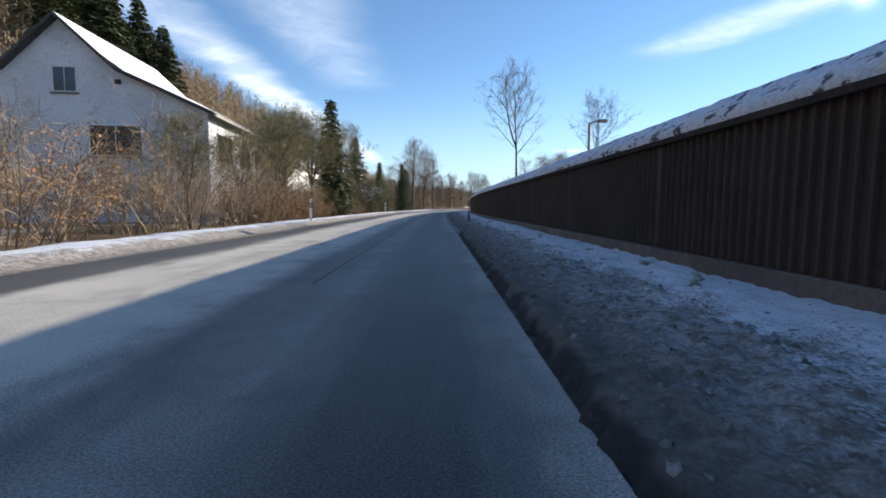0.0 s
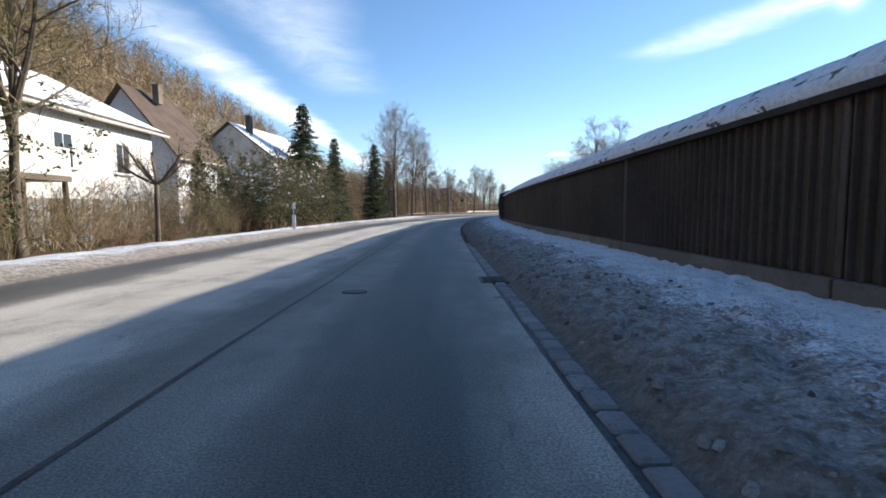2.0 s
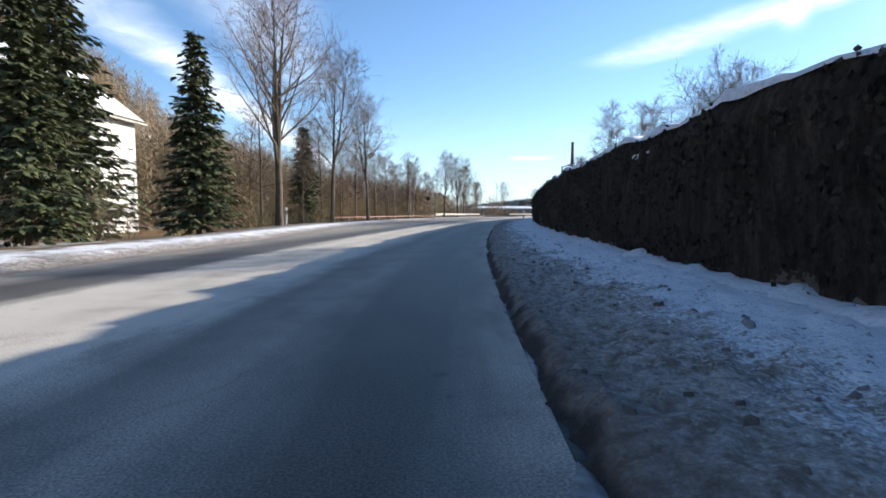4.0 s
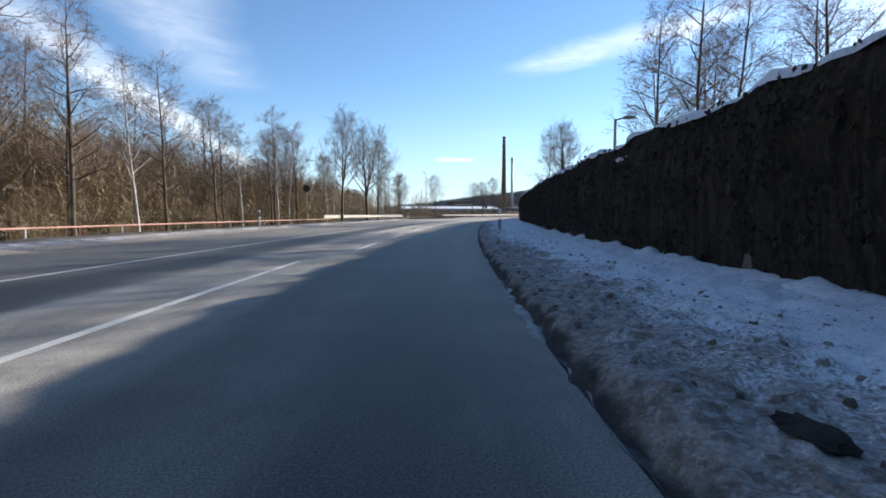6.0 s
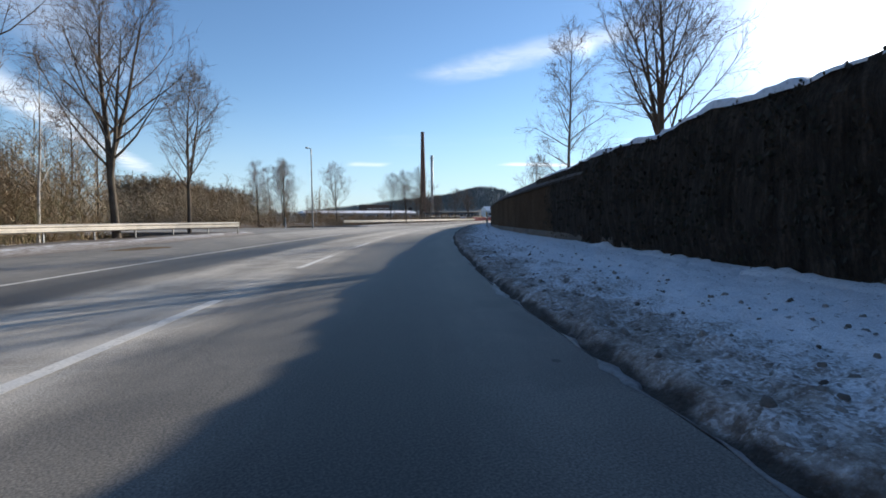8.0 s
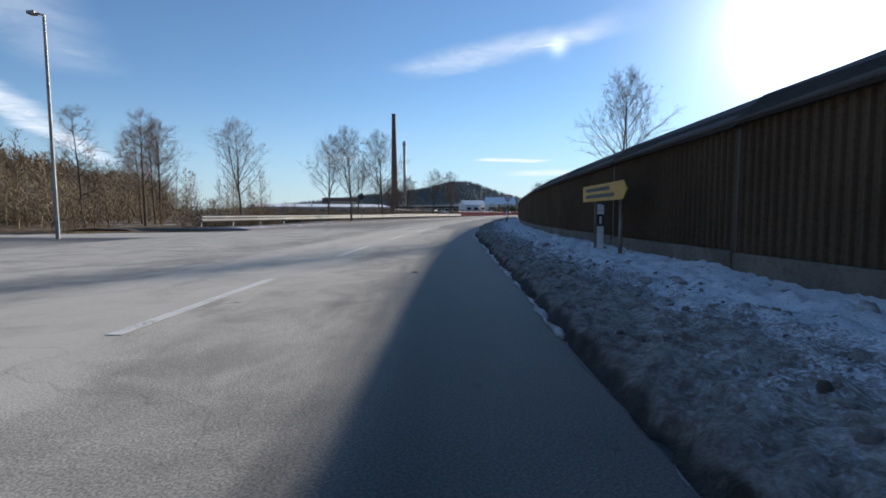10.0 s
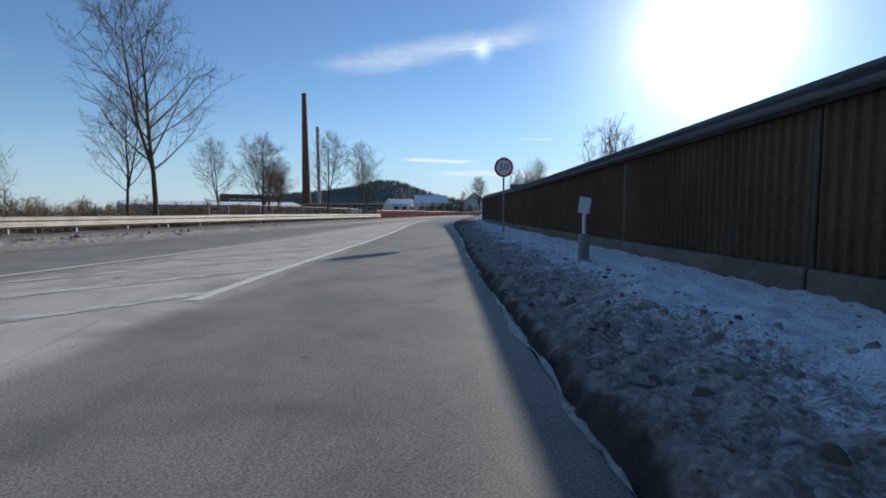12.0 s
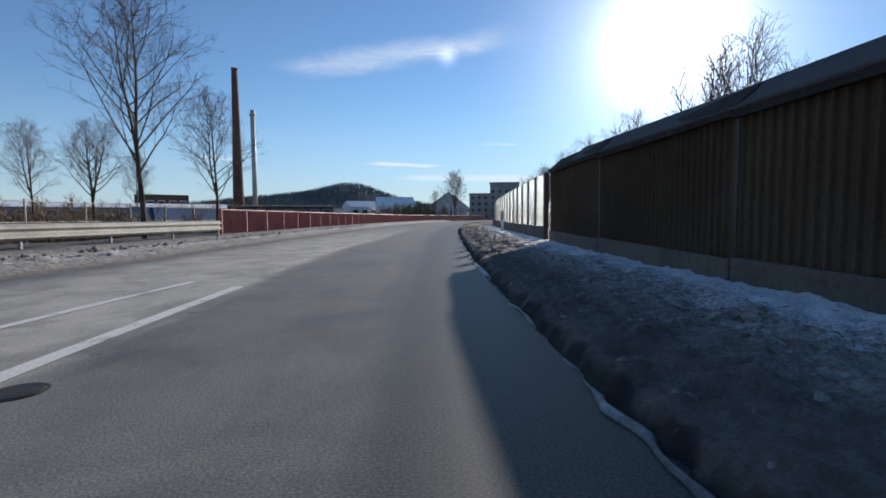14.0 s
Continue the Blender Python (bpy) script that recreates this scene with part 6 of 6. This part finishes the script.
def flats(x, y, turn):
    t = thing("apartment_block", "stepped grey apartment block on the rise", "building", m=pose(x, y, 0, 0, 0, turn) @ Matrix.Diagonal((0.62, 0.5, 0.64, 1)))
    for k, (x0, x1, h_) in enumerate(((-16, -6, 12), (-6, 8, 17), (8, 15, 13))):
        part("wall", Geo().box(x0, -6 - k, -2, x1, 6, h_), RENDER_DARK, t)
        part("roof", Geo().box(x0 - 0.3, -6.3 - k, h_, x1 + 0.3, 6.3, h_ + 0.4, 0.05), ROOF_DARK, t)
        for fl in range(int(h_ / 2.9)):
            for c in range(int((x1 - x0) / 3.2)):
                xx = x0 + 1.6 + c * 3.2
                win = part("window", Geo().box(xx - 0.7, -6.05 - k, 0.9 + fl * 2.9, xx + 0.7, -6 - k, 2.3 + fl * 2.9), POST_STEEL, t)
                part("pane", Geo().box(xx - 0.6, -6.08 - k, 1.0 + fl * 2.9, xx + 0.6, -6.051 - k, 2.2 + fl * 2.9), BLACK, win)


flats(174.6, 300.6, -48)
house("dark gabled house at the road bend", pose(146.5, 293.9, 0, 0, 0, -41), 9.5, 10, 3.6, 7.2, RENDER_GREY, ROOF_DARK, True)
for s, r, kind, size in ( (285, 9.0, 2, 0.6), (270, 10.0, 1, 0.55), (262, 9.0, 2, 0.5)):
    plant("roadside_tree", LIME[kind], s, r, size, rng.uniform(0, 360), "bare tree at the bend of the road", "tree", "trees at the bend")

for x, y, kind, size in ((141.1, 285.3, 2, 1.08), (138.0, 289.0, 1, 0.62)):
    plant("roadside_tree", LIME[kind], 330, -5, size, rng.uniform(0, 360), "bare tree at the bend of the road", "tree", "trees at the bend", spot=(x, y, 0))
spots = [(rng.uniform(126, 142), rng.uniform(284, 296), rng.uniform(2.6, 4.6)) for _ in range(90)]
far_woods("bend_bushes", "dark bushes at the bend of the road", spots, BRUSH, rng, 0.6, 1.6)
spots = []
for _ in range(5200):
    u, d = rng.gauss(-110, 230), rng.uniform(-330, 60)
    spots.append((720 + 0.87 * u + 0.49 * d, 1330 - 0.49 * u + 0.87 * d, rng.uniform(7, 12)))
far_woods("hill_forest", "haze-blue conifer forest on the far hill", spots, WOODS, rng, 1.0, 1.0, CONIFER_HAZED)


# ---------------------------------------------------------------- small things on the verge
def clods():
    g = Geo()
    rr = random.Random(5)
    for _ in range(6500):
        s = rr.uniform(0, 232)
        k = 0.05 + 0.55 * rr.random() ** 1.3
        r, z = verge_point(s, k)
        size = rr.uniform(0.012, 0.034) * (1.5 if rr.random() < 0.05 or (155 < s < 188 and rr.random() < 0.3) else 1.0)
        c = at(s, r, z - 0.3 * size)
        n = len(g.v)
        for k in range(6):
            a = 6.2832 * k / 6
            q = rr.uniform(0.7, 1.2) * size
            g.v.append((c.x + math.cos(a) * q, c.y + math.sin(a) * q, c.z))
        for k in range(5):
            a = 6.2832 * k / 5
            q = rr.uniform(0.4, 0.8) * size
            g.v.append((c.x + math.cos(a) * q, c.y + math.sin(a) * q, c.z + size * rr.uniform(0.5, 1.1)))
        g.f += [(n + k, n + (k + 1) % 6, n + 6 + min(k, 4)) for k in range(6)] + [(n + 6 + k, n + (k + 1) % 6, n + 6 + (k + 1) % 5) for k in range(5)] + [tuple(n + 6 + k for k in range(5))]
    for _ in range(900):
        s = rr.uniform(186, 252)
        c = at(s, lerp(LEFT, s) - 0.3 - 1.3 * rr.random() ** 1.4, 0.22)
        size = rr.uniform(0.02, 0.06) * (1.6 if rr.random() < 0.12 else 1.0)
        n = len(g.v)
        g.v += [(c.x + math.cos(1.0472 * k) * size * rr.uniform(0.7, 1.2), c.y + math.sin(1.0472 * k) * size * rr.uniform(0.7, 1.2), c.z) for k in range(6)]
        g.v += [(c.x + rr.uniform(-0.3, 0.3) * size, c.y + rr.uniform(-0.3, 0.3) * size, c.z + size * rr.uniform(0.7, 1.3))]
        g.f += [(n + k, n + (k + 1) % 6, n + 6) for k in range(6)]
    tagged(part("snow_clods", g, CLOD, smooth=True), "frozen dirty clods of snow scattered on the verge", "snow", kind="stuff")


clods()


def chunks():
    """Frozen blocks thrown up by the plough, where the wall ends its overgrown stretch, and scattered debris at its foot."""
    g = Geo()
    rr = random.Random(9)
    for k in range(160):
        if k < 130:
            s, size = rr.uniform(152, 190), rr.uniform(0.04, 0.09)
        elif k < 160:
            s, size = rr.uniform(3, 20), rr.uniform(0.03, 0.09)
        else:
            s, size = rr.uniform(60, 150), rr.uniform(0.05, 0.14)
        r, z = verge_point(s, 0.15 + 0.7 * rr.random() ** 1.3 if k < 130 else rr.uniform(0.62, 0.88))
        c = at(s, r, z)
        bm = bmesh.new()
        bmesh.ops.create_icosphere(bm, subdivisions=2, radius=1.0)
        off = Vector((rr.uniform(0, 90), 0, 0))
        for v in bm.verts:
            v.co *= size * (0.75 + 0.6 * noise.noise(v.co * 1.3 + off) + 0.4 * noise.noise(v.co * 3.5 + off))
            v.co.z = v.co.z * 0.55
            v.co = v.co + c
        n = len(g.v)
        bm.verts.index_update()
        g.v += [tuple(v.co) for v in bm.verts]
        g.f += [tuple(n + v.index for v in f.verts) for f in bm.faces]
        bm.free()
    tagged(part("snow_chunks", g, VERGE_CHUNK, smooth=True), "lumps of dirty frozen snow thrown on to the verge", "snow", kind="stuff")


SOIL = surface("wet_soil", (0.018, 0.014, 0.011), (0.04, 0.03, 0.022), 8.0, 50.0, 0.9, bump=1.0, depth=0.02)
VERGE_CHUNK = surface("chunk_snow", (0.62, 0.61, 0.60), (0.36, 0.32, 0.28), 4.0, 30.0, 0.85, bump=0.9, depth=0.03, stain=(0.16, 0.13, 0.10))
chunks()
bm = bmesh.new()
bmesh.ops.create_icosphere(bm, subdivisions=3, radius=1.0)
for v in bm.verts:
    v.co *= 0.8 + 0.4 * noise.noise(v.co * 1.5) + 0.3 * noise.noise(v.co * 4.0)
    v.co = Vector((v.co.x * 0.10, v.co.y * 0.16, max(v.co.z, -0.2) * 0.03))
LEAVES = bpy.data.meshes.new("wet_leaves")
bm.to_mesh(LEAVES)
bm.free()
LEAVES.materials.append(SOIL)
for s, r, z in ((89.2, 1.6, 0.17), (94.1, 1.1, 0.15), (113.0, 1.86, 0.19)):
    heap = thing("leaf_heap", "dark wet clump of leaves lying on the snowy verge", "leaves", "leaf heaps", m=along(s, r, z))
    part("wet_leaves", LEAVES, None, heap)
lit = thing("litter", "crumpled red and white wrapper lying by the wall", "litter", m=along(20.3, 2.25, 0.17, 30))
part("wrapper", Geo().box(-0.12, -0.05, 0, 0.1, 0.05, 0.05, 0.015), LITTER, lit)
part("paper", Geo().box(0.1, -0.07, 0, 0.28, 0.06, 0.03, 0.01), SIGN_WHITE, lit)

# ---------------------------------------------------------------- gutter stones
GUTTER = thing("gutter", "row of pale stone setts along the kerb", "gutter", kind="structure")
SETT = Geo().box(-0.06, -0.095, -0.08, 0.06, 0.095, 0.006, 0.012).mesh("sett", STONE)
for k in range(180):
    s = 10.0 + 0.215 * k
    q = random.Random(k)
    part("sett", SETT, None, GUTTER, m=along(s, lerp(KERB, s) + 0.10 + q.uniform(-0.006, 0.006), q.uniform(-0.006, 0.004), q.uniform(-1.5, 1.5)))
bed = part("gutter_bed", ribbon(-25, 260, 1.0, lambda s: [(lerp(KERB, s) - 0.0, -0.014), (lerp(KERB, s) + 0.3, -0.014)]), SEAM, GUTTER)
